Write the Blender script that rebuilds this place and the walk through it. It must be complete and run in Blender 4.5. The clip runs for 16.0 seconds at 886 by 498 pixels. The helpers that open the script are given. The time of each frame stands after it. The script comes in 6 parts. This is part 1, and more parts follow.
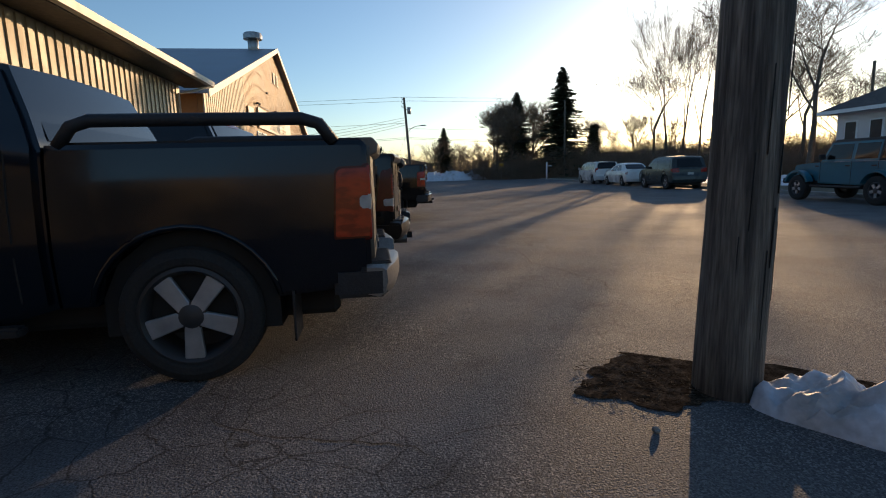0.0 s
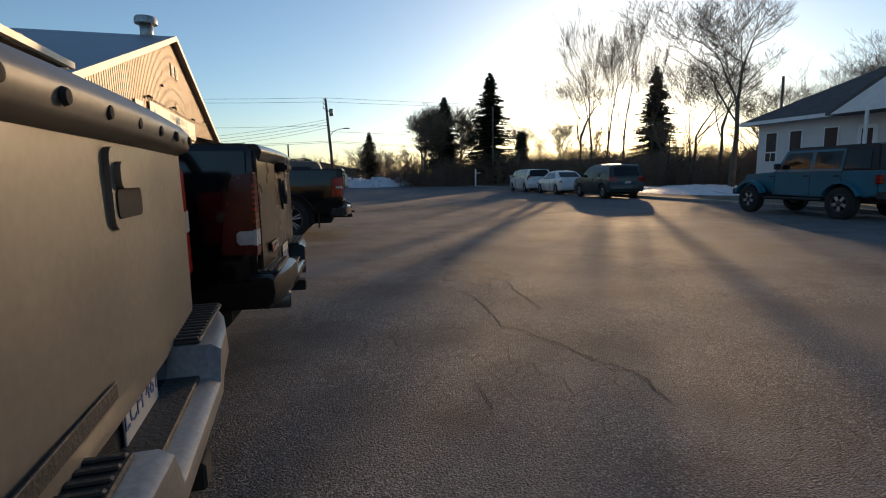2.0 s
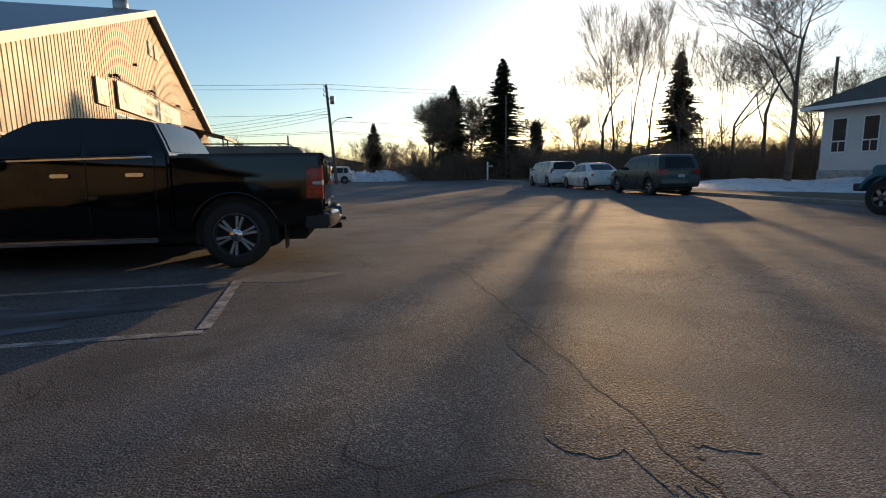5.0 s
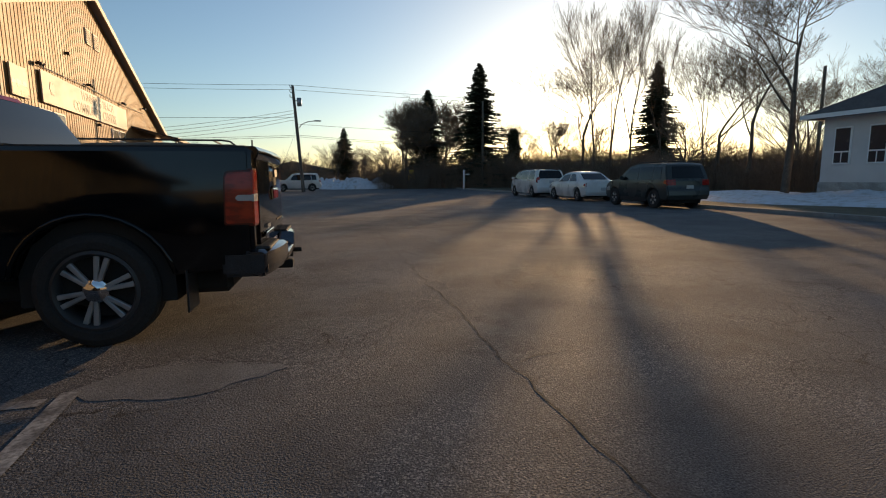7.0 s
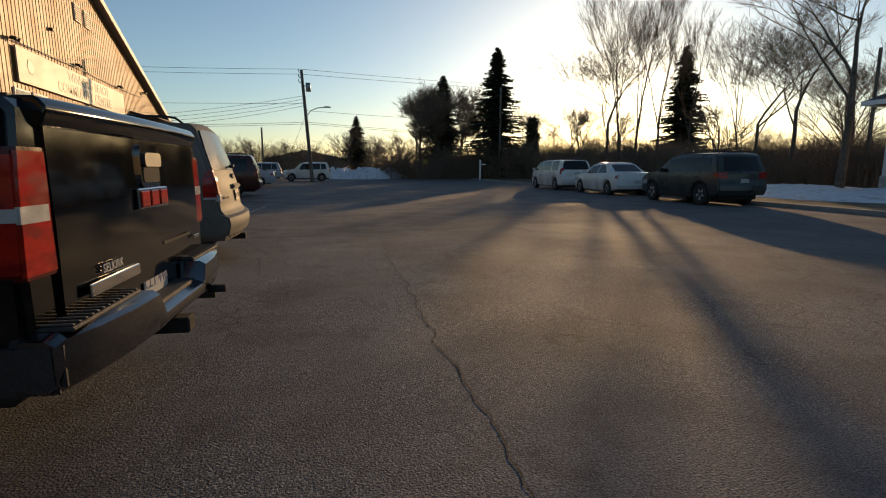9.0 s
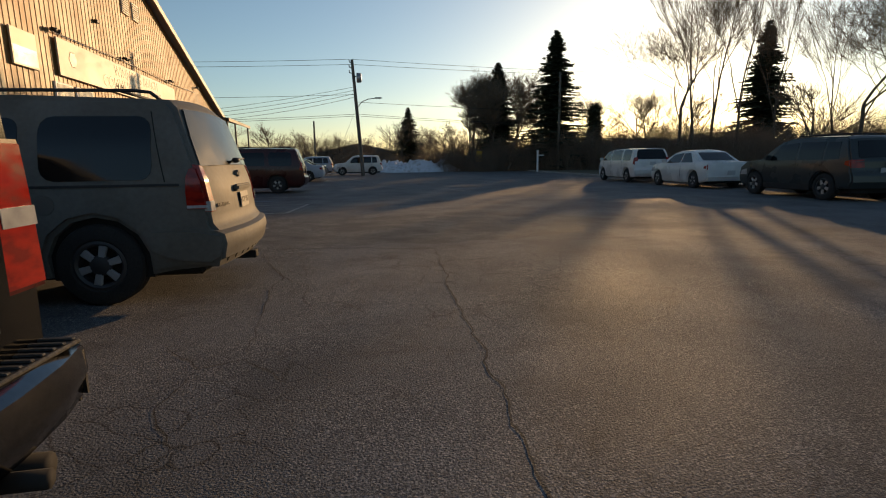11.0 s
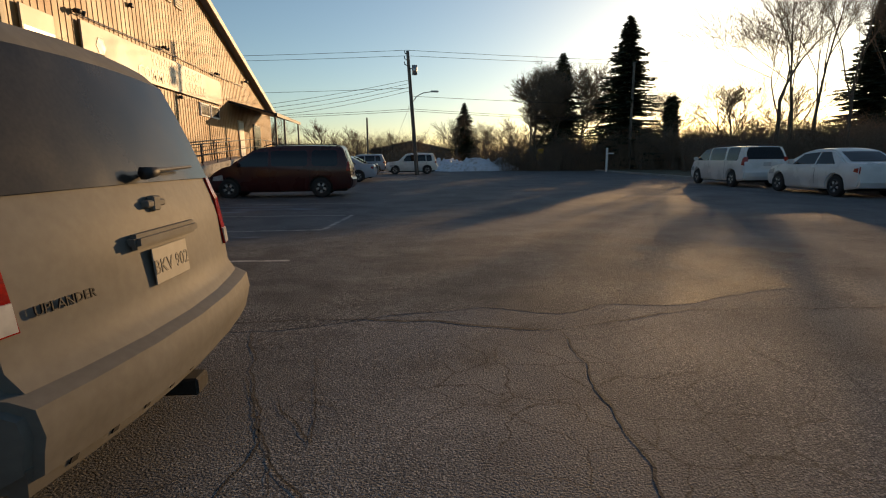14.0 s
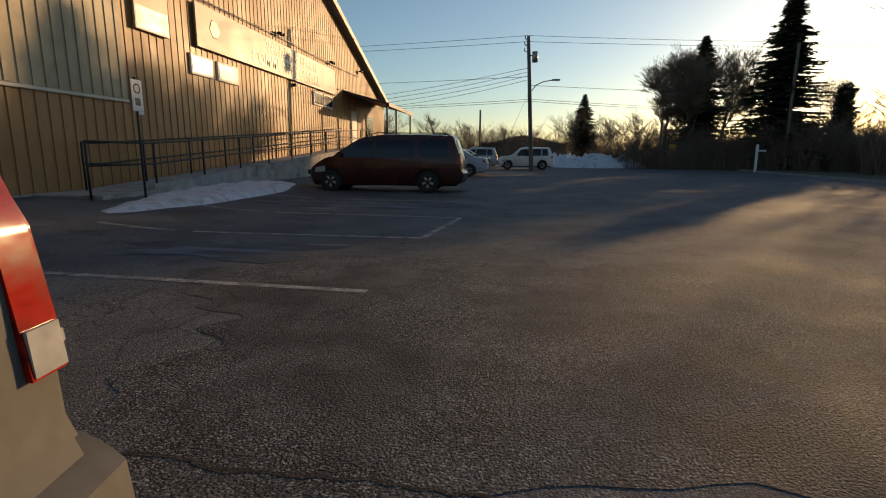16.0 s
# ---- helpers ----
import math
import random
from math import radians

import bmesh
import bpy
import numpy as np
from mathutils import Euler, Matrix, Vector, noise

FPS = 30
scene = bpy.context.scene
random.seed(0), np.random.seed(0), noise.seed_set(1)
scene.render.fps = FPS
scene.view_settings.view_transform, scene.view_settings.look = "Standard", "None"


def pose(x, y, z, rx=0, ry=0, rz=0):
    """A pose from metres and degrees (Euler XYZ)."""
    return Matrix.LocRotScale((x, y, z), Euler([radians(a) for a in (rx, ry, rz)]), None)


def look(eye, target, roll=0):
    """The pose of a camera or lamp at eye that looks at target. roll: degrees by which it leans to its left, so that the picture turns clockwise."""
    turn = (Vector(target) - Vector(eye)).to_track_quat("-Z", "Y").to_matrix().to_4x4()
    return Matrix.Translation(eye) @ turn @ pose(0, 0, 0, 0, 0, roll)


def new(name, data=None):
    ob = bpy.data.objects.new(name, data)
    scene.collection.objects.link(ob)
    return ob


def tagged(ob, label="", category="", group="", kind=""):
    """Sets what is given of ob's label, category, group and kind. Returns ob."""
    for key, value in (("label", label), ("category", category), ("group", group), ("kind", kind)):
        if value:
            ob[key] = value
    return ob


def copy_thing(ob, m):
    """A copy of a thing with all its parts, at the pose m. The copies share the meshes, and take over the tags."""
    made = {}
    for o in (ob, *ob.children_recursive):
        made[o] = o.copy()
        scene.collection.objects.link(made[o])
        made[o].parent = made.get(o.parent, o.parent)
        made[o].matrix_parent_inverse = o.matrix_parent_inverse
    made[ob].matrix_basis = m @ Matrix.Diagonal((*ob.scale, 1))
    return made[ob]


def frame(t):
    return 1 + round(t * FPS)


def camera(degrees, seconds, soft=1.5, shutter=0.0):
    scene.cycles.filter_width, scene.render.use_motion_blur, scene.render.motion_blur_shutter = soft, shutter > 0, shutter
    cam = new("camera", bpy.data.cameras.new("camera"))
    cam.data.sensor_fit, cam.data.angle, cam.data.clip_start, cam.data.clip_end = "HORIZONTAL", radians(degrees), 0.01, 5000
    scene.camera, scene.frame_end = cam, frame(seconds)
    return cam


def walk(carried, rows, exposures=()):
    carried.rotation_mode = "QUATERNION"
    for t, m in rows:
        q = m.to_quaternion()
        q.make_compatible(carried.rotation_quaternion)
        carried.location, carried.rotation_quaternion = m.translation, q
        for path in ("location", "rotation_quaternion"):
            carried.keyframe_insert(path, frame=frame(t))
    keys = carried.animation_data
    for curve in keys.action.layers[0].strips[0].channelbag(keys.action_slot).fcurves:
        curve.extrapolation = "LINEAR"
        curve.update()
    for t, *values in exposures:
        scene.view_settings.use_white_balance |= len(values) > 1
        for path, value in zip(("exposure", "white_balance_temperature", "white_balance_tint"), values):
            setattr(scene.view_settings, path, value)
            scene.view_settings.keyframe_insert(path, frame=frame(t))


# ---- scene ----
cam = camera(82.4, 16.0, soft=1.1)
PATH = [
    (0, (-1.529, -0.892, 1.221), (-1.26, 1.067, 0.919), -1.6),
    (0.5, (-1.354, -0.277, 1.227), (-0.927, 1.658, 0.954), -1.5),
    (1, (-1.347, 0.406, 1.216), (-0.937, 2.341, 0.917), -1.5),
    (1.5, (-1.139, 1.013, 1.241), (-0.545, 2.9, 0.942), -1.4),
    (2, (-1.078, 1.669, 1.23), (-0.528, 3.571, 0.946), -1.0),
    (2.5, (-0.886, 2.296, 1.22), (-0.338, 4.194, 0.911), -1.1),
    (3, (-0.857, 2.953, 1.193), (-0.324, 4.851, 0.854), -1.2),
    (3.5, (-0.637, 3.52, 1.211), (-0.101, 5.412, 0.845), -1.0),
    (4, (-0.62, 4.237, 1.201), (-0.081, 6.133, 0.866), -1.0),
    (4.5, (-0.509, 4.929, 1.174), (0.014, 6.833, 0.857), -1.1),
    (7, (-0.052, 8.27, 1.18), (0.59, 10.144, 0.902), -0.4),
    (7.5, (0.187, 9.02, 1.153), (0.892, 10.869, 0.861), -1.3),
    (8, (0.303, 9.475, 1.111), (1.014, 11.311, 0.758), 0.0),
    (8.5, (0.602, 9.971, 1.224), (1.285, 11.825, 0.909), -0.8),
    (9, (0.624, 10.366, 1.193), (1.212, 12.252, 0.877), -0.0),
    (11.5, (0.985, 12.945, 1.185), (1.301, 14.89, 0.84), -1.0),
    (12, (0.968, 13.378, 1.22), (1.191, 15.338, 0.889), -0.8),
    (12.5, (1.058, 13.91, 1.236), (1.262, 15.868, 0.886), -0.8),
    (13, (0.957, 14.518, 1.233), (1.163, 16.474, 0.871), -0.6),
    (13.5, (1.031, 15.107, 1.271), (1.231, 17.072, 0.954), -0.9),
    (14, (0.969, 15.656, 1.263), (1.164, 17.615, 0.911), -0.6),
    (14.5, (1.05, 16.355, 1.284), (1.243, 18.323, 0.981), -1.0),
    (15, (0.985, 16.89, 1.238), (1.131, 18.868, 0.981), -0.4),
    (15.5, (0.91, 17.62, 1.164), (1.037, 19.598, 0.902), 0.0),
    (16, (0.77, 18.01, 1.177), (0.552, 19.964, 0.807), 0.4),
]

walk(cam, [(t, look(eye, target, roll)) for t, eye, target, roll in PATH],
     [(0.0, 0.3, 6600, 10), (0.5, 0.55, 6600, 10), (1.0, 0.5, 6700, 10), (1.5, 0.4, 6750, 10), (2.5, 0.1, 6750, 10), (3.5, 0.35, 6800, 10), (4.5, 0.35, 6850, 10), (7.0, 0.12, 7300, 10),
      (8.0, -0.15, 7200, 10), (9.0, 0.0, 7500, 10), (11.5, 0.05, 7800, 10), (13.0, 0.02, 7800, 10), (14.0, 0.12, 7900, 10), (15.0, 0.05, 7800, 10), (15.5, -0.08, 7600, 10), (16.0, 0.0, 7700, 10)])

# ---- world, sun ----
SUN_AZ, SUN_EL = radians(34.5), radians(8.6)
sun_dir = Vector((math.sin(SUN_AZ) * math.cos(SUN_EL), math.cos(SUN_AZ) * math.cos(SUN_EL), math.sin(SUN_EL)))
world = bpy.data.worlds.new("evening_sky")
world.use_nodes = True
scene.world = world
wn = world.node_tree
sky = wn.nodes.new("ShaderNodeTexSky")
sky.sky_type, sky.sun_disc = "NISHITA", False
sky.sun_elevation, sky.sun_rotation = SUN_EL, SUN_AZ
sky.altitude, sky.air_density, sky.dust_density, sky.ozone_density = 200, 1.0, 0.6, 3.0
wn.links.new(sky.outputs[0], wn.nodes["Background"].inputs[0])
wn.nodes["Background"].inputs[1].default_value = 0.15
sun = new("sun", bpy.data.lights.new("sun", "SUN"))
sun.data.energy, sun.data.angle, sun.data.color = 3.6, radians(0.53), (1.0, 0.66, 0.36)
sun.matrix_world = look(sun_dir * 200, (0, 0, 0))


# ---- materials ----
def node_mat(name, base, rough=0.6, metal=0.0, vary=0.15, scale=3.0, grain=0.0, grain_scale=60.0, bump=0.0, bump_scale=80.0, coat=0.0,
             second=None, mask_scale=1.2, mask=(0.45, 0.62), spec=0.5, stretch=(1, 1, 1), rand=0.0):
    """A surface with cloudy variation, fine grain, patches of a second colour and fine relief."""
    m = bpy.data.materials.new(name)
    m.use_nodes = True
    t = m.node_tree
    bs = t.nodes["Principled BSDF"]
    co = t.nodes.new("ShaderNodeTexCoord")
    mp = t.nodes.new("ShaderNodeMapping")
    mp.inputs["Scale"].default_value = stretch
    t.links.new(co.outputs["Object"], mp.inputs[0])

    def noise_node(sc, detail=4):
        n = t.nodes.new("ShaderNodeTexNoise")
        n.inputs["Scale"].default_value, n.inputs["Detail"].default_value = sc, detail
        t.links.new(mp.outputs[0], n.inputs["Vector"])
        return n

    def mix(kind, fac, a, b):
        n = t.nodes.new("ShaderNodeMix")
        n.data_type, n.blend_type = "RGBA", kind
        for sock, val in ((n.inputs[0], fac), (n.inputs[6], a), (n.inputs[7], b)):
            if isinstance(val, bpy.types.NodeSocket):
                t.links.new(val, sock)
            else:
                sock.default_value = val
        return n.outputs[2]

    def ramp(src, lo, hi, a, b):
        n = t.nodes.new("ShaderNodeMapRange")
        n.inputs[1].default_value, n.inputs[2].default_value, n.inputs[3].default_value, n.inputs[4].default_value = lo, hi, a, b
        t.links.new(src, n.inputs[0])
        return n.outputs[0]

    big = noise_node(scale)
    col = (*base, 1)
    if second:
        col = mix("MIX", ramp(noise_node(mask_scale, 6).outputs[0], mask[0], mask[1], 0, 1), col, (*second, 1))
    col = mix("MULTIPLY", 1.0, col, mix("MIX", ramp(big.outputs[0], 0.3, 0.7, 0, 1), (1 - vary,) * 3 + (1,), (1 + vary,) * 3 + (1,)))
    if grain:
        g = noise_node(grain_scale, 3)
        col = mix("MULTIPLY", 1.0, col, mix("MIX", ramp(g.outputs[0], 0.3, 0.7, 0, 1), (1 - grain,) * 3 + (1,), (1 + grain,) * 3 + (1,)))
    if rand:
        oi = t.nodes.new("ShaderNodeObjectInfo")
        col = mix("MULTIPLY", 1.0, col, mix("MIX", oi.outputs["Random"], (1 - rand,) * 3 + (1,), (1 + rand,) * 3 + (1,)))
    t.links.new(col, bs.inputs["Base Color"])
    t.links.new(ramp(big.outputs[0], 0.3, 0.7, max(0.02, rough - 0.06), min(1, rough + 0.06)), bs.inputs["Roughness"])
    bs.inputs["Metallic"].default_value = metal
    bs.inputs["Specular IOR Level"].default_value = spec
    bs.inputs["Coat Weight"].default_value = coat
    bs.inputs["Coat Roughness"].default_value = 0.06
    if bump:
        b = t.nodes.new("ShaderNodeBump")
        b.inputs["Strength"].default_value, b.inputs["Distance"].default_value = bump, 0.01
        t.links.new(noise_node(bump_scale, 3).outputs[0], b.inputs["Height"])
        t.links.new(b.outputs[0], bs.inputs["Normal"])
    return m


def glow_lens(name, base, rough=0.15):
    return node_mat(name, base, rough + 0.08, vary=0.2, scale=14, coat=0.15, spec=0.25)


ASPHALT = node_mat("asphalt", (0.126, 0.126, 0.128), 0.84, vary=0.28, scale=0.45, grain=0.6, grain_scale=95, bump=0.75, bump_scale=90,
                   second=(0.077, 0.077, 0.079), mask_scale=0.9, mask=(0.40, 0.62), spec=0.32)
ASPHALT_DARK = node_mat("dark_damp_asphalt", (0.052, 0.051, 0.050), 0.8, vary=0.35, scale=1.4, grain=0.6, grain_scale=80, bump=0.85, bump_scale=75,
                        second=(0.088, 0.086, 0.083), mask_scale=2.4, mask=(0.44, 0.60), spec=0.3)


def wear_asphalt(m):
    """Pale stone chips, oily blotches and a net of hairline cracks over the asphalt."""
    t = m.node_tree
    bs = t.nodes["Principled BSDF"]
    co = t.nodes.new("ShaderNodeTexCoord")
    old = bs.inputs["Base Color"].links[0].from_socket

    def add(kind, **kw):
        n = t.nodes.new(kind)
        for k, v in kw.items():
            n.inputs[k].default_value = v
        return n

    def rng(src, lo, hi, a, b):
        n = t.nodes.new("ShaderNodeMapRange")
        for k, v in zip((1, 2, 3, 4), (lo, hi, a, b)):
            n.inputs[k].default_value = v
        t.links.new(src, n.inputs[0])
        return n.outputs[0]

    def times(a, b):
        n = t.nodes.new("ShaderNodeMath")
        n.operation = "MULTIPLY"
        for k, v in enumerate((a, b)):
            t.links.new(v, n.inputs[k])
        return n.outputs[0]

    def mixed(kind, fac, a, rgb):
        n = t.nodes.new("ShaderNodeMix")
        n.data_type, n.blend_type = "RGBA", kind
        t.links.new(fac, n.inputs[0])
        t.links.new(a, n.inputs[6])
        n.inputs[7].default_value = (*rgb, 1)
        return n.outputs[2]

    chips = t.nodes.new("ShaderNodeTexVoronoi")
    chips.inputs["Scale"].default_value = 120
    t.links.new(co.outputs["Object"], chips.inputs["Vector"])
    sep = t.nodes.new("ShaderNodeSeparateColor")
    t.links.new(chips.outputs["Color"], sep.inputs[0])
    worn = add("ShaderNodeTexNoise", Scale=0.8, Detail=5)
    t.links.new(co.outputs["Object"], worn.inputs["Vector"])
    col = mixed("MIX", times(rng(sep.outputs[0], 0.72, 0.80, 0, 0.75), rng(worn.outputs[0], 0.38, 0.58, 0.1, 1)), old, (0.32, 0.305, 0.285))
    col = mixed("MIX", rng(sep.outputs[1], 0.82, 0.88, 0, 0.5), col, (0.05, 0.046, 0.043))
    oil = add("ShaderNodeTexNoise", Scale=1.7, Detail=7, Roughness=0.65)
    t.links.new(co.outputs["Object"], oil.inputs["Vector"])
    col = mixed("MIX", rng(oil.outputs[0], 0.54, 0.70, 0, 0.7), col, (0.06, 0.055, 0.052))
    warp = add("ShaderNodeTexNoise", Scale=3.0, Detail=4)
    t.links.new(co.outputs["Object"], warp.inputs["Vector"])
    shift = t.nodes.new("ShaderNodeMix")
    shift.data_type, shift.blend_type = "RGBA", "LINEAR_LIGHT"
    shift.inputs[0].default_value = 0.12
    t.links.new(co.outputs["Object"], shift.inputs[6])
    t.links.new(warp.outputs["Color"], shift.inputs[7])
    net = t.nodes.new("ShaderNodeTexVoronoi")
    net.feature = "DISTANCE_TO_EDGE"
    net.inputs["Scale"].default_value = 2.6
    t.links.new(shift.outputs[2], net.inputs["Vector"])
    where = add("ShaderNodeTexNoise", Scale=0.32, Detail=3)
    t.links.new(co.outputs["Object"], where.inputs["Vector"])
    col = mixed("MIX", times(rng(net.outputs["Distance"], 0.004, 0.018, 0.8, 0), rng(where.outputs[0], 0.46, 0.58, 0, 1)), col, (0.035, 0.03, 0.027))
    t.links.new(col, bs.inputs["Base Color"])


wear_asphalt(ASPHALT)
wear_asphalt(ASPHALT_DARK)
DIRT = node_mat("wet_dirt", (0.036, 0.027, 0.019), 0.9, vary=0.5, scale=11, grain=0.6, grain_scale=90, bump=0.05, bump_scale=120, second=(0.065, 0.05, 0.036), mask_scale=14, spec=0.0)
GRIT = node_mat("crack_fill", (0.045, 0.038, 0.032), 0.9, vary=0.3, scale=8, grain=0.4, bump=0.6)
PAINTLINE = node_mat("worn_line_paint", (0.36, 0.34, 0.31), 0.8, vary=0.3, scale=5, grain=0.5, grain_scale=45, second=(0.17, 0.16, 0.15), mask_scale=6, mask=(0.42, 0.6))
ICE = node_mat("grey_ice", (0.17, 0.19, 0.22), 0.7, spec=0.05, vary=0.3, scale=2.5, second=(0.11, 0.112, 0.115), mask_scale=1.6, mask=(0.42, 0.52), stretch=(0.5, 1.6, 1))
SNOW = node_mat("old_snow", (0.62, 0.64, 0.68), 0.6, vary=0.1, scale=4, grain=0.12, grain_scale=30, bump=0.8, bump_scale=22, second=(0.42, 0.39, 0.36), mask_scale=3.0, mask=(0.52, 0.7))
GRASS = node_mat("dead_grass", (0.10, 0.085, 0.05), 0.95, vary=0.35, scale=1.2, grain=0.5, grain_scale=40, bump=1, bump_scale=30)
KERB = node_mat("kerb_concrete", (0.25, 0.24, 0.22), 0.85, vary=0.25, scale=2, grain=0.2, bump=0.3)
CONCRETE = node_mat("rough_concrete", (0.38, 0.36, 0.33), 0.85, vary=0.25, scale=2.2, grain=0.2, grain_scale=25, bump=0.5, bump_scale=18, second=(0.16, 0.15, 0.14), mask_scale=2, mask=(0.55, 0.72))
SIDING = node_mat("tan_metal_siding", (0.40, 0.200, 0.078), 0.47, metal=0.0, vary=0.10, scale=0.8, grain=0.06, grain_scale=8, coat=0.0, spec=0.4, second=(0.34, 0.170, 0.066), mask_scale=0.5)
SIDING_OLD = node_mat("weathered_cream_siding", (0.42, 0.34, 0.22), 0.5, vary=0.15, scale=1.2, grain=0.1, second=(0.32, 0.26, 0.175), mask_scale=1.0, spec=0.4)
ROOFMETAL = node_mat("grey_metal_roof", (0.27, 0.30, 0.34), 0.5, metal=0.3, vary=0.15, scale=0.5, grain=0.08)
FASCIA = node_mat("cream_fascia", (0.62, 0.56, 0.45), 0.5, vary=0.1)
DARKMETAL = node_mat("black_painted_steel", (0.018, 0.017, 0.017), 0.5, vary=0.2, scale=10, bump=0.1)
GALV = node_mat("galvanised_steel", (0.35, 0.36, 0.37), 0.45, metal=0.7, vary=0.2, scale=6)
WOODPOLE = node_mat("weathered_pole_wood", (0.17, 0.15, 0.125), 0.9, vary=0.35, scale=3, grain=0.45, grain_scale=14, bump=1.0, bump_scale=18, stretch=(6, 6, 0.35), second=(0.08, 0.07, 0.06), mask_scale=2.5)
BARK = node_mat("grey_brown_bark", (0.11, 0.085, 0.065), 0.9, vary=0.3, scale=2, grain=0.3, grain_scale=12)
TWIG = node_mat("bare_twigs", (0.19, 0.135, 0.095), 0.9, vary=0.25, scale=1)
NEEDLE = node_mat("dark_spruce_needles", (0.05, 0.062, 0.035), 0.8, vary=0.4, scale=0.9, grain=0.3, grain_scale=9)
STUCCO = node_mat("pale_stucco", (0.62, 0.58, 0.55), 0.9, vary=0.06, scale=1, bump=0.3, bump_scale=60)
SHINGLE = node_mat("grey_brown_shingles", (0.10, 0.09, 0.085), 0.9, vary=0.2, scale=2, grain=0.3, grain_scale=20, bump=0.6, bump_scale=20)
WHITEPAINT = node_mat("white_trim_paint", (0.75, 0.74, 0.72), 0.5, vary=0.06)
GLASS_DARK = node_mat("dark_window_glass", (0.03, 0.034, 0.04), 0.22, vary=0.1, spec=0.3)
GLASS_DUSTY = node_mat("dusty_rear_glass", (0.032, 0.028, 0.023), 0.2, vary=0.25, scale=3, grain=0.15, spec=0.2, second=(0.024, 0.022, 0.019), mask_scale=2)
GLASS_CAR = node_mat("tinted_car_glass", (0.008, 0.009, 0.010), 0.05, vary=0.1, spec=0.4)
TYRE = node_mat("tyre_rubber", (0.022, 0.021, 0.02), 0.85, vary=0.3, scale=6, grain=0.2, bump=0.4, bump_scale=60)
ALLOY = node_mat("dull_alloy", (0.40, 0.40, 0.40), 0.42, metal=0.5, vary=0.2, scale=8)
HUBDARK = node_mat("dark_hub", (0.04, 0.04, 0.042), 0.5, vary=0.2)
CHROME = node_mat("chrome", (0.58, 0.58, 0.59), 0.05, metal=1.0, vary=0.08, scale=5)
# chrome base darkened to stand in for the dark ground it reflects
DARKCHROME = node_mat("chrome_dark_reflections", (0.16, 0.16, 0.165), 0.16, metal=1.0, vary=0.2, scale=4, grain=0.1)
PLASTIC = node_mat("black_plastic_trim", (0.022, 0.022, 0.024), 0.6, vary=0.25, scale=8, grain=0.2, bump=0.3)
UNDER = node_mat("sooty_underbody", (0.02, 0.018, 0.016), 0.9, vary=0.3, scale=5)
# two-tone mottling in the red imitates bulb reflections inside the lens
RED = node_mat("red_tail_lens", (0.48, 0.020, 0.010), 0.16, vary=0.3, scale=9, coat=0.3, spec=0.3, second=(0.17, 0.005, 0.004), mask_scale=9, mask=(0.4, 0.6), stretch=(1, 1, 2.2))
REDDARK = glow_lens("smoked_red_lens", (0.07, 0.004, 0.004))
CLEAR = glow_lens("clear_lens", (0.42, 0.42, 0.41))
PLATE = node_mat("licence_plate", (0.40, 0.41, 0.41), 0.4, vary=0.08, scale=10)
PLATEBLUE = node_mat("plate_printing", (0.05, 0.09, 0.22), 0.5)
SIGNWHITE = node_mat("glossy_sign_panel", (0.38, 0.32, 0.23), 0.45, vary=0.12, scale=0.6, coat=0.1, second=(0.45, 0.40, 0.32), mask_scale=0.8)
SIGNLETTER = node_mat("faded_sign_letters", (0.12, 0.10, 0.07), 0.35, vary=0.12)
YELLOW = node_mat("yellow_sign", (0.65, 0.36, 0.03), 0.5)


def paint(name, base, dirt=None, rough=0.28):
    return node_mat(name, base, rough, vary=0.12, scale=1.5, coat=0.3, spec=0.3, second=dirt, mask_scale=1.6, mask=(0.5, 0.8))


# ---- building helpers ----
def part(name, bm, material, parent, label="", smooth=True, angle=32):
    if smooth:
        lim = radians(angle)
        for f in bm.faces:
            f.smooth = True
        for e in bm.edges:
            e.smooth = len(e.link_faces) == 2 and e.calc_face_angle(0) < lim
    me = bpy.data.meshes.new(name)
    bm.to_mesh(me)
    bm.free()
    me.materials.append(material)
    ob = new(name, me)
    if parent is not None:
        ob.parent = parent
    if label:
        ob["label"] = label
    return ob


def thing(name, label, category, m=None, group="", kind=""):
    ob = new(name)
    ob.matrix_basis = m or Matrix()
    return tagged(ob, label, category, group, kind)


def add_box(bm, x0, x1, y0, y1, z0, z1, bev=0.0, seg=1, m=None):
    r = bmesh.ops.create_cube(bm, size=1.0)
    vs = r["verts"]
    for v in vs:
        v.co = Vector(((x0 + x1) / 2 + v.co.x * (x1 - x0), (y0 + y1) / 2 + v.co.y * (y1 - y0), (z0 + z1) / 2 + v.co.z * (z1 - z0)))
    if bev:
        es = list({e for v in vs for e in v.link_edges})
        r = bmesh.ops.bevel(bm, geom=es, offset=bev, segments=seg, affect="EDGES", clamp_overlap=True)
        vs = list({v for f in r["faces"] for v in f.verts} | {v for v in vs if v.is_valid})
    if m is not None:
        for v in vs:
            v.co = m @ v.co
    return vs


def box(x0, x1, y0, y1, z0, z1, bev=0.0, seg=1, m=None):
    bm = bmesh.new()
    add_box(bm, x0, x1, y0, y1, z0, z1, bev, seg, m)
    return bm


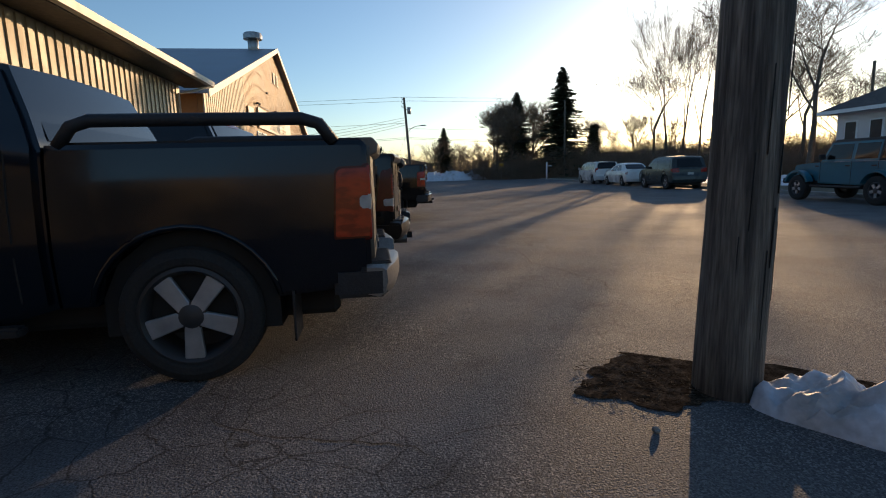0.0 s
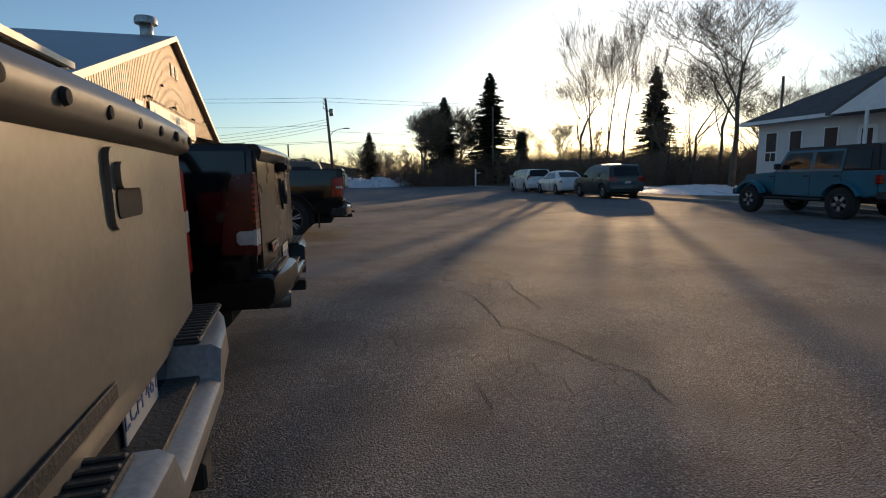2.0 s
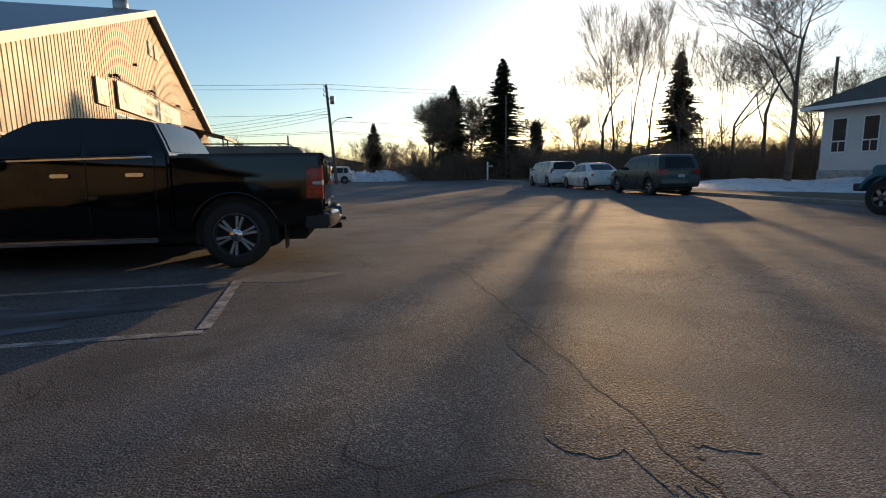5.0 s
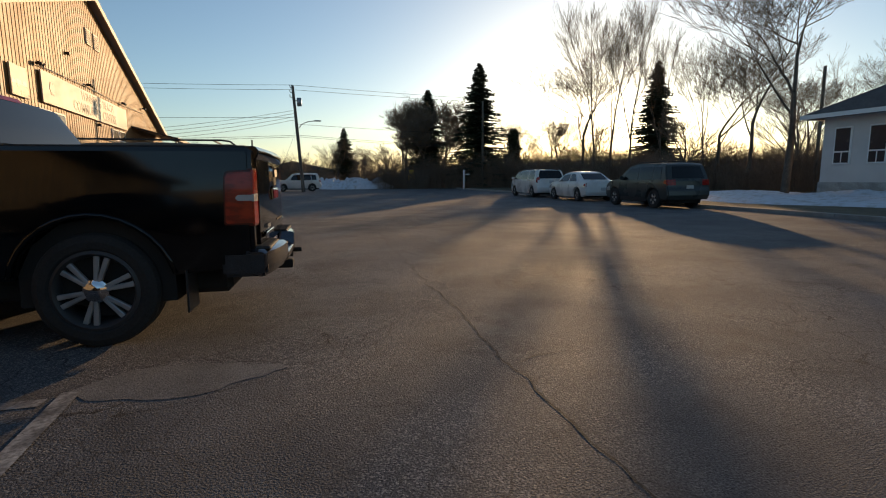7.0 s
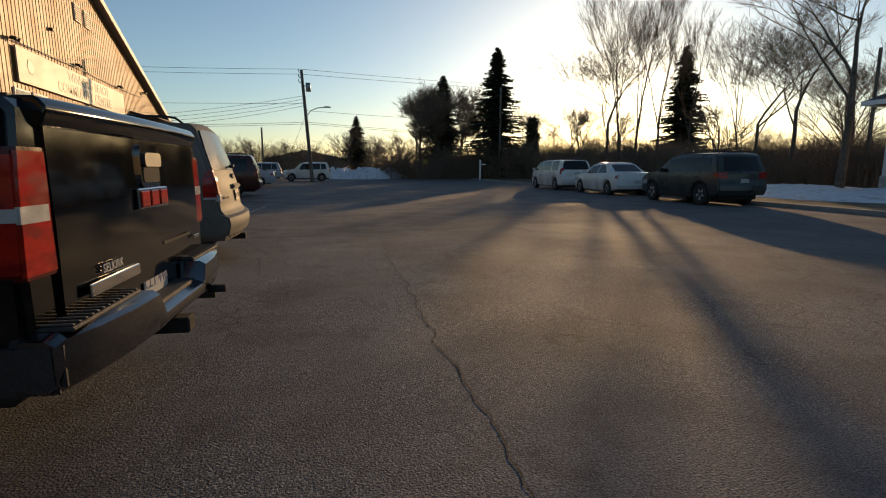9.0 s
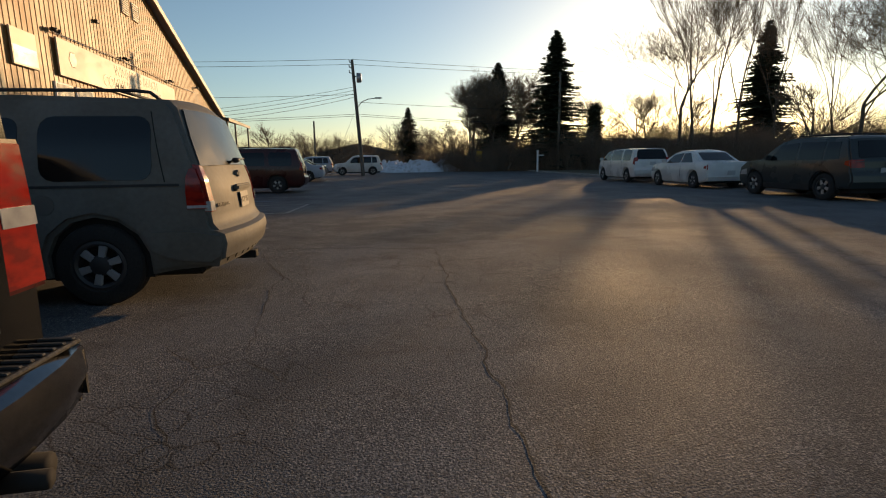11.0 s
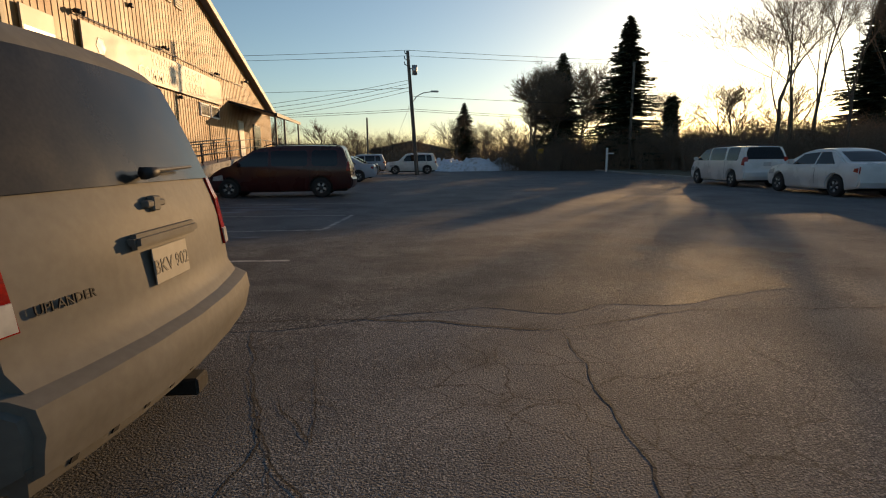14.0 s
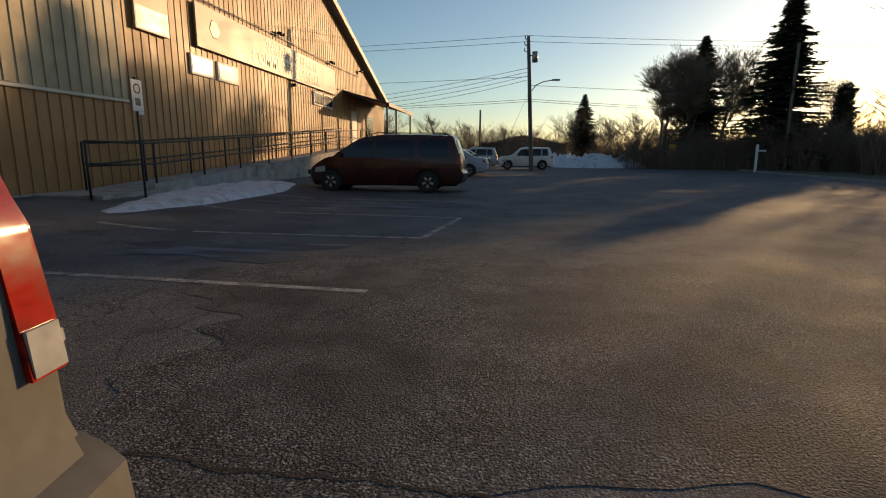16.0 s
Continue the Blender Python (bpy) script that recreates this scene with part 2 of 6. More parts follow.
def add_tube(bm, pts, radii, sides=8, caps=True):
    """A tapered tube through pts."""
    rings = []
    n = len(pts)
    pts = [Vector(p) for p in pts]
    if not isinstance(radii, (list, tuple)):
        radii = [radii] * n
    up = None
    for i, p in enumerate(pts):
        d = (pts[min(i + 1, n - 1)] - pts[max(i - 1, 0)]).normalized()
        if up is None:
            up = Vector((0, 0, 1)) if abs(d.z) < 0.9 else Vector((1, 0, 0))
        a = d.cross(up).normalized()
        b = a.cross(d).normalized()
        up = b
        rings.append([bm.verts.new(p + (a * math.cos(2 * math.pi * k / sides) + b * math.sin(2 * math.pi * k / sides)) * radii[i]) for k in range(sides)])
    for r0, r1 in zip(rings, rings[1:]):
        for k in range(sides):
            bm.faces.new((r0[k], r1[k], r1[(k + 1) % sides], r0[(k + 1) % sides]))
    if caps and sides > 2:
        bm.faces.new(rings[0])
        bm.faces.new(rings[-1][::-1])


def tube(pts, radii, sides=8):
    bm = bmesh.new()
    add_tube(bm, pts, radii, sides)
    return bm


def prism(poly, axis, lo, hi, bev=0.0):
    """The 2D polygon drawn out along an axis. axis x: poly is (y, z); y: (x, z); z: (x, y)."""
    bm = bmesh.new()

    def put(p, h):
        return {"x": (h, p[0], p[1]), "y": (p[0], h, p[1]), "z": (p[0], p[1], h)}[axis]

    a = [bm.verts.new(put(p, lo)) for p in poly]
    b = [bm.verts.new(put(p, hi)) for p in poly]
    n = len(poly)
    bm.faces.new(a)
    bm.faces.new(b[::-1])
    for i in range(n):
        bm.faces.new((a[i], b[i], b[(i + 1) % n], a[(i + 1) % n]))
    bmesh.ops.recalc_face_normals(bm, faces=bm.faces)
    if bev:
        bmesh.ops.bevel(bm, geom=list(bm.edges), offset=bev, segments=1, affect="EDGES", clamp_overlap=True)
    return bm


def cut(bm, axis, values):
    no = {"x": (1, 0, 0), "y": (0, 1, 0), "z": (0, 0, 1)}[axis]
    for v in values:
        bmesh.ops.bisect_plane(bm, geom=bm.verts[:] + bm.edges[:] + bm.faces[:], dist=1e-4, plane_co=tuple(v * c for c in no), plane_no=no)


def lathe(profile, sides=32, axis="y"):
    """(radius, offset) pairs turned round the axis."""
    bm = bmesh.new()
    rings = []
    for r, h in profile:
        ring = []
        for k in range(sides):
            a = 2 * math.pi * k / sides
            c, s = r * math.cos(a), r * math.sin(a)
            ring.append(bm.verts.new({"y": (c, h, s), "z": (c, s, h), "x": (h, c, s)}[axis]))
        rings.append(ring)
    for r0, r1 in zip(rings, rings[1:]):
        for k in range(sides):
            bm.faces.new((r0[k], r1[k], r1[(k + 1) % sides], r0[(k + 1) % sides]))
    bmesh.ops.recalc_face_normals(bm, faces=bm.faces)
    return bm


def text_mesh(words, size, name="lettering", depth=0.004, bold=0.0, space=1.0):
    cu = bpy.data.curves.new(name, "FONT")
    cu.body, cu.size, cu.extrude, cu.offset, cu.space_character = words, size, depth, bold, space
    cu.align_x, cu.align_y = "CENTER", "CENTER"
    cu.resolution_u = 2
    ob = bpy.data.objects.new(name, cu)
    scene.collection.objects.link(ob)
    me = bpy.data.meshes.new_from_object(ob.evaluated_get(bpy.context.evaluated_depsgraph_get()))
    bpy.data.objects.remove(ob)
    bpy.data.curves.remove(cu)
    bm = bmesh.new()
    bm.from_mesh(me)
    bpy.data.meshes.remove(me)
    return bm


def letters(words, size, m, material, parent, depth=0.004, bold=0.0, space=1.0, name="lettering"):
    bm = text_mesh(words, size, name, depth, bold, space)
    bm.transform(m)
    left = set(bm.verts)
    while left:
        seen, todo = set(), [next(v for v in bm.verts if v in left)]
        while todo:
            v = todo.pop()
            if v not in seen:
                seen.add(v)
                todo.extend(e.other_vert(v) for e in v.link_edges)
        left -= seen
        one = bmesh.new()
        twin = {v: one.verts.new(v.co) for v in bm.verts if v in seen}
        for f in bm.faces:
            if f.verts[0] in seen:
                one.faces.new([twin[v] for v in f.verts])
        part("letter", one, material, parent, smooth=False)
    bm.free()


# ---- vehicles ----
def arch(xc, zc, r, zb, n=9):
    """Points of a wheel arch along the bottom edge, from the front to the tail."""
    a0 = math.asin(max(-1, min(1, (zb - zc) / r)))
    return [(xc + r * math.cos(a), zc + r * math.sin(a)) for a in np.linspace(a0, math.pi - a0, n)]


def lerp_table(tab, z):
    return float(np.interp(z, [p[0] for p in tab], [p[1] for p in tab]))


class Shape:
    """Side outline, half width and the way the sides lean; tail at x=0, nose towards +x."""

    def __init__(self, half, length, lean, tail_k=0.06, nose_k=0.25, crown=0.03, belt=1.0):
        self.half, self.length, self.lean, self.tail_k, self.nose_k, self.crown, self.belt = half, length, lean, tail_k, nose_k, crown, belt

    def width(self, x, z):
        w = self.half * lerp_table(self.lean, z)
        e = max(0.0, (x - (self.length - 1.0)) / 1.0)
        t = max(0.0, (0.5 - x) / 0.5)
        return w * (1 - 0.10 * e * e - 0.035 * t * t)

    def bend(self, x, s):
        t = min(1.0, max(0.0, (0.7 - x) / 0.7))
        e = min(1.0, max(0.0, (x - (self.length - 1.2)) / 1.2))
        return x + self.tail_k * s * s * t - self.nose_k * s * s * e

    def solid(self, poly, bev=0.035, zs=(), xs=(), s_max=1.0):
        h = self.half * s_max
        bm = prism(poly, "y", -h, h)
        if bev:
            es = [e for e in bm.edges if abs(e.verts[0].co.y - e.verts[1].co.y) < 1e-6]
            bmesh.ops.bevel(bm, geom=es, offset=bev, segments=2, affect="EDGES", clamp_overlap=True)
        cut(bm, "z", zs)
        cut(bm, "x", xs)
        cut(bm, "y", (-h * 0.75, -h * 0.4, 0, h * 0.4, h * 0.75))
        for v in bm.verts:
            s = v.co.y / self.half
            x, z = v.co.x, v.co.z
            v.co.y = s * self.width(x, z)
            v.co.x = self.bend(x, s)
            if z > self.belt:
                v.co.z = z + self.crown * (1 - s * s) * min(1, (z - self.belt) / 0.4) - self.crown * 0.5
        return bm

    def side(self, poly, sgn, out=0.006, thick=0.012, n=6, bev=0.0):
        """A panel that follows the side of the body."""
        bm = prism(poly, "y", 0.0, 1.0)
        zs = [p[1] for p in poly]
        xs = [p[0] for p in poly]
        cut(bm, "z", list(np.linspace(min(zs), max(zs), n + 2))[1:-1])
        cut(bm, "x", list(np.linspace(min(xs), max(xs), n + 2))[1:-1])
        for v in bm.verts:
            x, z = v.co.x, v.co.z
            y = self.width(x, z)
            v.co = Vector((self.bend(x, 1.0), sgn * (y + out - thick * (1 - v.co.y)), v.co.z - (self.crown * 0.5 if v.co.z > self.belt else 0)))
        bmesh.ops.recalc_face_normals(bm, faces=bm.faces)
        return bm

    def back(self, poly, xr, out=0.006, thick=0.02, n=6, front=False):
        """A panel (y, z) that follows the tail (or nose); xr: table z -> x."""
        bm = prism(poly, "x", 0.0, 1.0)
        zs = [p[1] for p in poly]
        ys = [p[0] for p in poly]
        cut(bm, "z", list(np.linspace(min(zs), max(zs), n + 2))[1:-1])
        cut(bm, "y", list(np.linspace(min(ys), max(ys), n + 2))[1:-1])
        sg = 1 if front else -1
        for v in bm.verts:
            s = v.co.y / self.half
            x = lerp_table(xr, v.co.z)
            zz = v.co.z + (self.crown * (0.5 - s * s) * min(1, (v.co.z - self.belt) / 0.4) if v.co.z > self.belt else 0)
            v.co = Vector((self.bend(x, s) + sg * (out - thick * (1 - v.co.x)), v.co.y, zz))
        bmesh.ops.recalc_face_normals(bm, faces=bm.faces)
        return bm


def corner_piece(sh, poly, y_in, sg, out=0.012, bev=0.03):
    """A lens that wraps round a rear corner of the body, flush with its rounding."""
    big = Shape(sh.half + out, sh.length, sh.lean, sh.tail_k, sh.nose_k, sh.crown, sh.belt)
    zs = [p[1] for p in poly]
    bm = big.solid(poly, bev, list(np.linspace(min(zs), max(zs), 6))[1:-1], ())
    bmesh.ops.bisect_plane(bm, geom=bm.verts[:] + bm.edges[:] + bm.faces[:], plane_co=(0, sg * y_in, 0), plane_no=(0, sg, 0), clear_inner=True)
    bmesh.ops.holes_fill(bm, edges=[e for e in bm.edges if e.is_boundary], sides=0)
    bmesh.ops.recalc_face_normals(bm, faces=bm.faces)
    return bm


def rect(a, b, c, d):
    return [(a, c), (b, c), (b, d), (a, d)]


def rounded(a, b, c, d, r):
    out = []
    for cx, cy, a0 in ((b - r, c + r, -90), (b - r, d - r, 0), (a + r, d - r, 90), (a + r, c + r, 180)):
        for k in range(4):
            t = radians(a0 + 30 * k)
            out.append((cx + r * math.cos(t), cy + r * math.sin(t)))
    return out


WHEELS = {}


def wheel(parent, x, y, r, width, rim_r, spokes, sgn, rim_mat, cap_mat, split=False):
    """A wheel with its tyre, rim, spokes and hub cap; sgn: the side that it faces."""
    key = (r, width, rim_r, spokes, sgn, rim_mat.name, split)
    if key not in WHEELS:
        w = width / 2
        ty = lathe([(rim_r, -w * 0.85), (rim_r + 0.02, -w), (r - 0.06, -w * 1.03), (r - 0.015, -w * 0.85), (r, -w * 0.6), (r - 0.008, -w * 0.2), (r, 0), (r - 0.008, w * 0.2),
                    (r, w * 0.6), (r - 0.015, w * 0.85), (r - 0.06, w * 1.03), (rim_r + 0.02, w), (rim_r, w * 0.85)], 40)
        o = sgn
        ri = lathe([(rim_r + 0.012, o * w * 0.88), (rim_r - 0.015, o * w * 0.98), (rim_r - 0.035, o * w * 0.8), (rim_r - 0.05, o * w * 0.1), (rim_r - 0.05, -o * w * 0.7), (0.001, -o * w * 0.7)], 36)
        sp = bmesh.new()
        for k in range(spokes):
            a = 2 * math.pi * k / spokes + 0.3
            for off in ((-0.14, 0.14) if split else (0,)):
                m = Matrix.Rotation(a + off, 4, "Y")
                wd = 0.019 if split else rim_r * (0.46 / spokes * 2.2)
                p = [(0.03, -wd * 0.7), (rim_r - 0.03, -wd), (rim_r - 0.03, wd), (0.03, wd * 0.7)]
                vs = []
                for h in (o * w * 0.62, o * w * 0.9):
                    vs.append([sp.verts.new(m @ Vector((q[0], h * (1.0 if q[0] < 0.1 else 0.93), q[1]))) for q in p])
                sp.faces.new(vs[0])
                sp.faces.new(vs[1][::-1])
                for i in range(4):
                    sp.faces.new((vs[0][i], vs[1][i], vs[1][(i + 1) % 4], vs[0][(i + 1) % 4]))
        bmesh.ops.recalc_face_normals(sp, faces=sp.faces)
        bmesh.ops.bevel(sp, geom=list(sp.edges), offset=0.006, segments=1, affect="EDGES", clamp_overlap=True)
        cap = lathe([(0.001, o * w * 1.0), (0.045, o * w * 0.99), (0.06, o * w * 0.92), (0.085, o * w * 0.86), (0.09, o * w * 0.6)], 20)
        WHEELS[key] = []
        t = part("wheel", ty, TYRE, parent, "black rubber tyre on its rim")
        for nm, b, mt in (("rim", ri, HUBDARK), ("spokes", sp, rim_mat), ("hub_cap", cap, cap_mat)):
            part(nm, b, mt, t)
        t.location = (x, y, r)
        WHEELS[key] = t
        return t
    src = WHEELS[key]
    t = src.copy()
    scene.collection.objects.link(t)
    t.parent = parent
    for c in src.children:
        d = c.copy()
        scene.collection.objects.link(d)
        d.parent = t
    t.location = (x, y, r)
    return t


def plate_on(parent, m, words, paint_mat=None, face=None):
    p = part("licence_plate", box(-0.152, 0.152, -0.076, 0.076, -0.003, 0.003, 0.002, m=m), face or PLATE, parent, "pale embossed licence plate")
    if words:
        letters(words, 0.085, m @ Matrix.Translation((0, -0.008, 0.004)), paint_mat or PLATEBLUE, p, 0.001)
    return p


BACK = Matrix(((0, 0, -1, 0), (-1, 0, 0, 0), (0, 1, 0, 0), (0, 0, 0, 1)))     # lettering that faces the tail (-x)


def on_tail(x, y, z, tilt=0):
    return Matrix.Translation((x, y, z)) @ Matrix.Rotation(radians(tilt), 4, "Y") @ BACK


def pickup(m, label, paint_mat, kind, group="parked row"):
    """A crew-cab pickup. kind: a, b or c for the details at the tail."""
    top = thing("pickup_truck", label, "pickup truck", m, group)
    sh = Shape(1.0, 5.75, [(0.3, 0.95), (0.6, 0.99), (0.85, 1.0), (1.12, 0.985), (1.40, 0.955), (1.50, 0.91), (1.90, 0.77)], 0.03, 0.22, 0.03, 1.45)
    hb = {"a": 1.425, "b": 1.42, "c": 1.41}[kind]
    r = {"a": 0.415, "b": 0.41, "c": 0.41}[kind]
    xa, xf = 1.10, 4.75
    bed = [(0.0, 0.58), (0.0, hb - 0.03), (0.03, hb), (1.80, hb), (1.80, 0.50)] + arch(xa, r, 0.52, 0.50)[0:] + [(0.30, 0.52)]
    zs, xs = (0.62, 0.75, 0.86, 1.0, 1.12, 1.25, 1.33), (0.15, 0.4, 0.8, 1.2, 1.5)
    part("bed", sh.solid(bed, 0.03, zs, xs), paint_mat, top)
    # wheel arch lips: a flared rim round the rear arch
    for sg in (-1, 1):
        pts = arch(xa, r, 0.535, 0.52, 15)
        part("arch_lip", tube([(p[0], sg * (sh.width(p[0], p[1]) - 0.004), p[1]) for p in pts], 0.018, 6), paint_mat, top)
        part("arch_liner", prism(arch(xa, r, 0.515, 0.30, 9), "y", sg * 0.62, sg * 0.90), UNDER, top, "sooty wheel arch liner")
    cab = [(1.82, 0.50), (1.82, 1.42), (1.90, 1.60), (2.02, 1.83), (2.20, 1.87), (2.9, 1.885), (3.35, 1.84), (3.6, 1.72), (4.15, 1.36), (4.5, 1.30), (5.45, 1.20),
           (5.68, 1.08), (5.74, 0.8), (5.70, 0.5), (5.35, 0.42)] + arch(xf, r, 0.50, 0.42) + [(4.0, 0.40), (2.2, 0.40)]
    if kind == "a":
        cab = [(x, z + max(0, z - 1.42) * 0.18) for x, z in cab]
    part("cab", sh.solid(cab, 0.035, (0.55, 0.7, 0.85, 1.0, 1.12, 1.25, 1.38, 1.5, 1.65, 1.78), (2.1, 2.6, 3.1, 3.6, 4.2, 4.6, 5.0, 5.4)), paint_mat, top)
    for sg in (-1, 1):
        for nm, poly in (("rear_side_window", [(2.06, 1.44), (2.72, 1.42), (2.72, 1.78), (2.18, 1.79)]), ("front_side_window", [(2.80, 1.42), (3.80, 1.38), (3.42, 1.74), (2.80, 1.78)])):
            part(nm, sh.side(poly, sg, 0.004, 0.02), GLASS_CAR, top, "dark tinted side window")
        part("belt_trim", sh.side([(2.0, 1.385), (3.95, 1.345), (3.95, 1.365), (2.0, 1.405)], sg, 0.008), CHROME if kind == "c" else PLASTIC, top)
        for x0 in (1.98, 2.74, 3.98):
            part("door_gap", sh.side([(x0, 0.55), (x0 + 0.01, 0.55), (x0 + 0.01, 1.38), (x0, 1.38)], sg, 0.003, 0.01, 3), UNDER, top)
        for x0 in (2.10, 2.92):
            part("door_handle", sh.side(rounded(x0, x0 + 0.2, 1.16, 1.205, 0.02), sg, 0.03, 0.03, 2), CHROME if kind == "c" else paint_mat, top)
        part("side_step", box(2.0, 4.1, sg * 0.93, sg * 1.02, 0.36, 0.42, 0.015, 2) if sg > 0 else box(2.0, 4.1, -1.02, -0.93, 0.36, 0.42, 0.015, 2), CHROME if kind == "c" else PLASTIC, top)
        mi = part("door_mirror", box(3.72, 3.86, sg * 1.0 if sg > 0 else -1.22, 1.22 if sg > 0 else -1.0, 1.30, 1.52, 0.03, 2), PLASTIC, top)
        part("headlight", sh.side([(5.28, 0.92), (5.62, 0.94), (5.60, 1.12), (5.28, 1.16)], sg, 0.006, 0.02), CLEAR, top)
    xr = [(0.5, 1.82), (1.42, 1.82), (1.60, 1.90), (1.83, 2.02)]
    part("rear_window", sh.back([(-0.80, 1.46), (0.80, 1.46), (0.68, 1.81), (-0.68, 1.81)], xr, 0.006, 0.02), GLASS_CAR, top, "rear cab window reflecting the sky")
    xw = [(1.36, 4.15), (1.72, 3.6), (1.84, 3.35)]
    part("windscreen", sh.back([(-0.80, 1.40), (0.80, 1.40), (0.66, 1.76), (-0.66, 1.76)], xw, 0.008, 0.02, front=True), GLASS_CAR, top)
    part("brake_light", sh.back(rounded(-0.2, 0.2, 1.815, 1.85, 0.015), [(1.8, 2.02), (1.86, 2.06)], 0.02, 0.04, 2), RED, top, "red high brake light")
    part("grille", box(5.66, 5.76, -0.55, 0.55, 0.72, 1.08, 0.02, 2), CHROME, top)
    part("front_bumper", box(5.62, 5.84, -0.92, 0.92, 0.48, 0.70, 0.05, 2), CHROME if kind != "b" else paint_mat, top)
    part("underbody", box(0.25, 5.4, -0.70, 0.70, 0.30, 0.62, 0.04, 1), UNDER, top)
    part("axle", tube([(xa, -0.7, r), (xa, 0.7, r)], 0.06, 8), UNDER, top)
    # tailgate, standing a little proud of the bed
    gw = {"a": 0.83, "b": 0.85, "c": 0.80}[kind]
    gate = rounded(-gw, gw, 0.66, hb - 0.015, 0.04)
    gate_mat = {"a": DUSTY_GATE, "b": DUSTY_BLACK, "c": paint_mat}[kind]
    tg = part("tailgate", sh.back(gate, [(0.5, 0.0), (1.0, -0.005), (1.2, 0.0), (1.5, 0.0)], 0.012, 0.05, 8), gate_mat, top, {"a": "tailgate coated with pale road dust", "b": "dusty black tailgate", "c": "glossy black tailgate"}[kind])
    lip = [(-0.065, hb - 0.075), (-0.075, hb - 0.02), (-0.04, hb + 0.022), (0.12, hb + 0.02), (0.12, hb - 0.02), (-0.01, hb - 0.10)]
    if kind != "a":
        lip = [(-0.03, hb - 0.075), (-0.048, hb - 0.02), (-0.02, hb + 0.016), (0.12, hb + 0.018), (0.12, hb - 0.02), (0.0, hb - 0.095)]
    lb = prism(lip, "y", -0.82, 0.82, 0.008)
    cut(lb, "y", (-0.6, -0.3, 0, 0.3, 0.6))
    for v in lb.verts:
        v.co.x += 0.03 * (v.co.y / 0.82) ** 2
    part("tailgate_spoiler", lb, gate_mat, tg)
    if kind == "a":
        for yy in np.linspace(-0.66, 0.66, 7):
            part("spoiler_bolt_cap", lathe([(0.001, -0.006), (0.014, -0.005), (0.018, 0.004)], 12, "x"), UNDER, tg).location = (-0.068, float(yy), hb - 0.045)
    # bed cover and rails
    part("bed_cover", box(0.06, 1.76, -0.86, 0.86, hb - 0.02, hb + 0.018, 0.012, 2), PLASTIC, top, "black soft bed cover")
    if kind == "a":
        for sg in (-1, 1):
            y = sg * 0.90
            part("bed_rail", tube([(0.22, y, hb - 0.01), (0.30, y, hb + 0.10), (0.40, y, hb + 0.13), (1.0, y, hb + 0.133), (1.56, y, hb + 0.133), (1.66, y, hb + 0.10), (1.74, y, hb - 0.01)], 0.038, 8), PLASTIC, top, "black tubular bed rail")
    # tail lights
    for sg in (-1, 1):
        mat = REDDARK if kind == "b" else RED
        z0, z1 = {"a": (0.825, 1.28), "b": (0.80, 1.27), "c": (0.84, 1.255)}[kind]
        d0, d1 = {"a": (0.235, 0.215), "b": (0.20, 0.13), "c": (0.215, 0.205)}[kind]
        lens = {"a": (1.01, 1.10), "b": (0.86, 0.95), "c": (1.02, 1.075)}[kind]
        deep = {"a": 0.06, "b": 0.10, "c": 0.12}[kind]

        def outline(g, xb, k=0.045):
            """Side outline with a rounded front edge, g inside the housing's edge."""
            a, b, u, v = d0 - g, d1 - g, z0 + g, z1 - g
            return [(xb, u), (a - k * 0.4, u), (a, u + k * 0.4), (b, v - k), (b - k * 0.35, v - k * 0.3), (b - k, v), (xb, v + 0.004)]

        lt = part("tail_light", corner_piece(sh, outline(0.0, -0.010), gw, sg, 0.008, 0.012), REDDARK, top, "red wraparound tail light")
        part("red_lens", corner_piece(sh, outline(0.012, -0.0125), gw + 0.008, sg, 0.011, 0.012), mat, lt)
        la, lb = lens
        part("reversing_lens", corner_piece(sh, [(-0.0145, la), (deep - 0.02, la), (deep, la + 0.02), (deep, lb - 0.02), (deep - 0.02, lb), (-0.0145, lb)], gw + 0.02, sg, 0.013, 0.006), CLEAR, lt, "clear reversing lens")
        if kind == "b":
            for q in range(7):
                z = 0.99 + q * 0.033
                part("lamp_strip", corner_piece(sh, [(-0.0145, z), (0.09, z), (0.09, z + 0.018), (-0.0145, z + 0.018)], gw + 0.02, sg, 0.013, 0.012), RED, lt)
    # bumper with a dropped middle, step pads and hitch
    bmat = {"a": DUSTY_CHROME, "b": DUSTY_BLACK, "c": DARKCHROME}[kind]
    zt = {"a": 0.665, "b": 0.69, "c": 0.665}[kind]
    zb = zt - 0.21
    pad = node_mat("step_pad_rubber", (0.035, 0.034, 0.033), 0.7, vary=0.2, scale=10, bump=0.4)

    def bump_x(y):
        return {"a": -0.17, "b": -0.14, "c": -0.155}[kind] + (0.07 if kind == "b" else 0.10) * (abs(y) / 0.98) ** 4

    ys = [-0.985, -0.95, -0.8, -0.6, -0.42, -0.36, -0.30, 0.30, 0.36, 0.42, 0.6, 0.8, 0.95, 0.985]
    bb = bmesh.new()
    rows = []
    for y in ys:
        drop = 0.10 if abs(y) < 0.33 else 0.0
        end = 0.015 if abs(y) > 0.96 else 0.0
        x = bump_x(y)
        rows.append([bb.verts.new(p) for p in ((0.06, y, zt - drop - end), (x + 0.035, y, zt - drop - end), (x + 0.006, y, zt - drop - 0.02 - end), (x, y, (zt + zb) / 2 - drop / 2),
                                                (x + 0.02, y, zb + 0.03 + end), (x + 0.06, y, zb + end), (0.06, y, zb + 0.02 + end))])
    for a, b in zip(rows, rows[1:]):
        for i in range(7):
            bb.faces.new((a[i], a[(i + 1) % 7], b[(i + 1) % 7], b[i]))
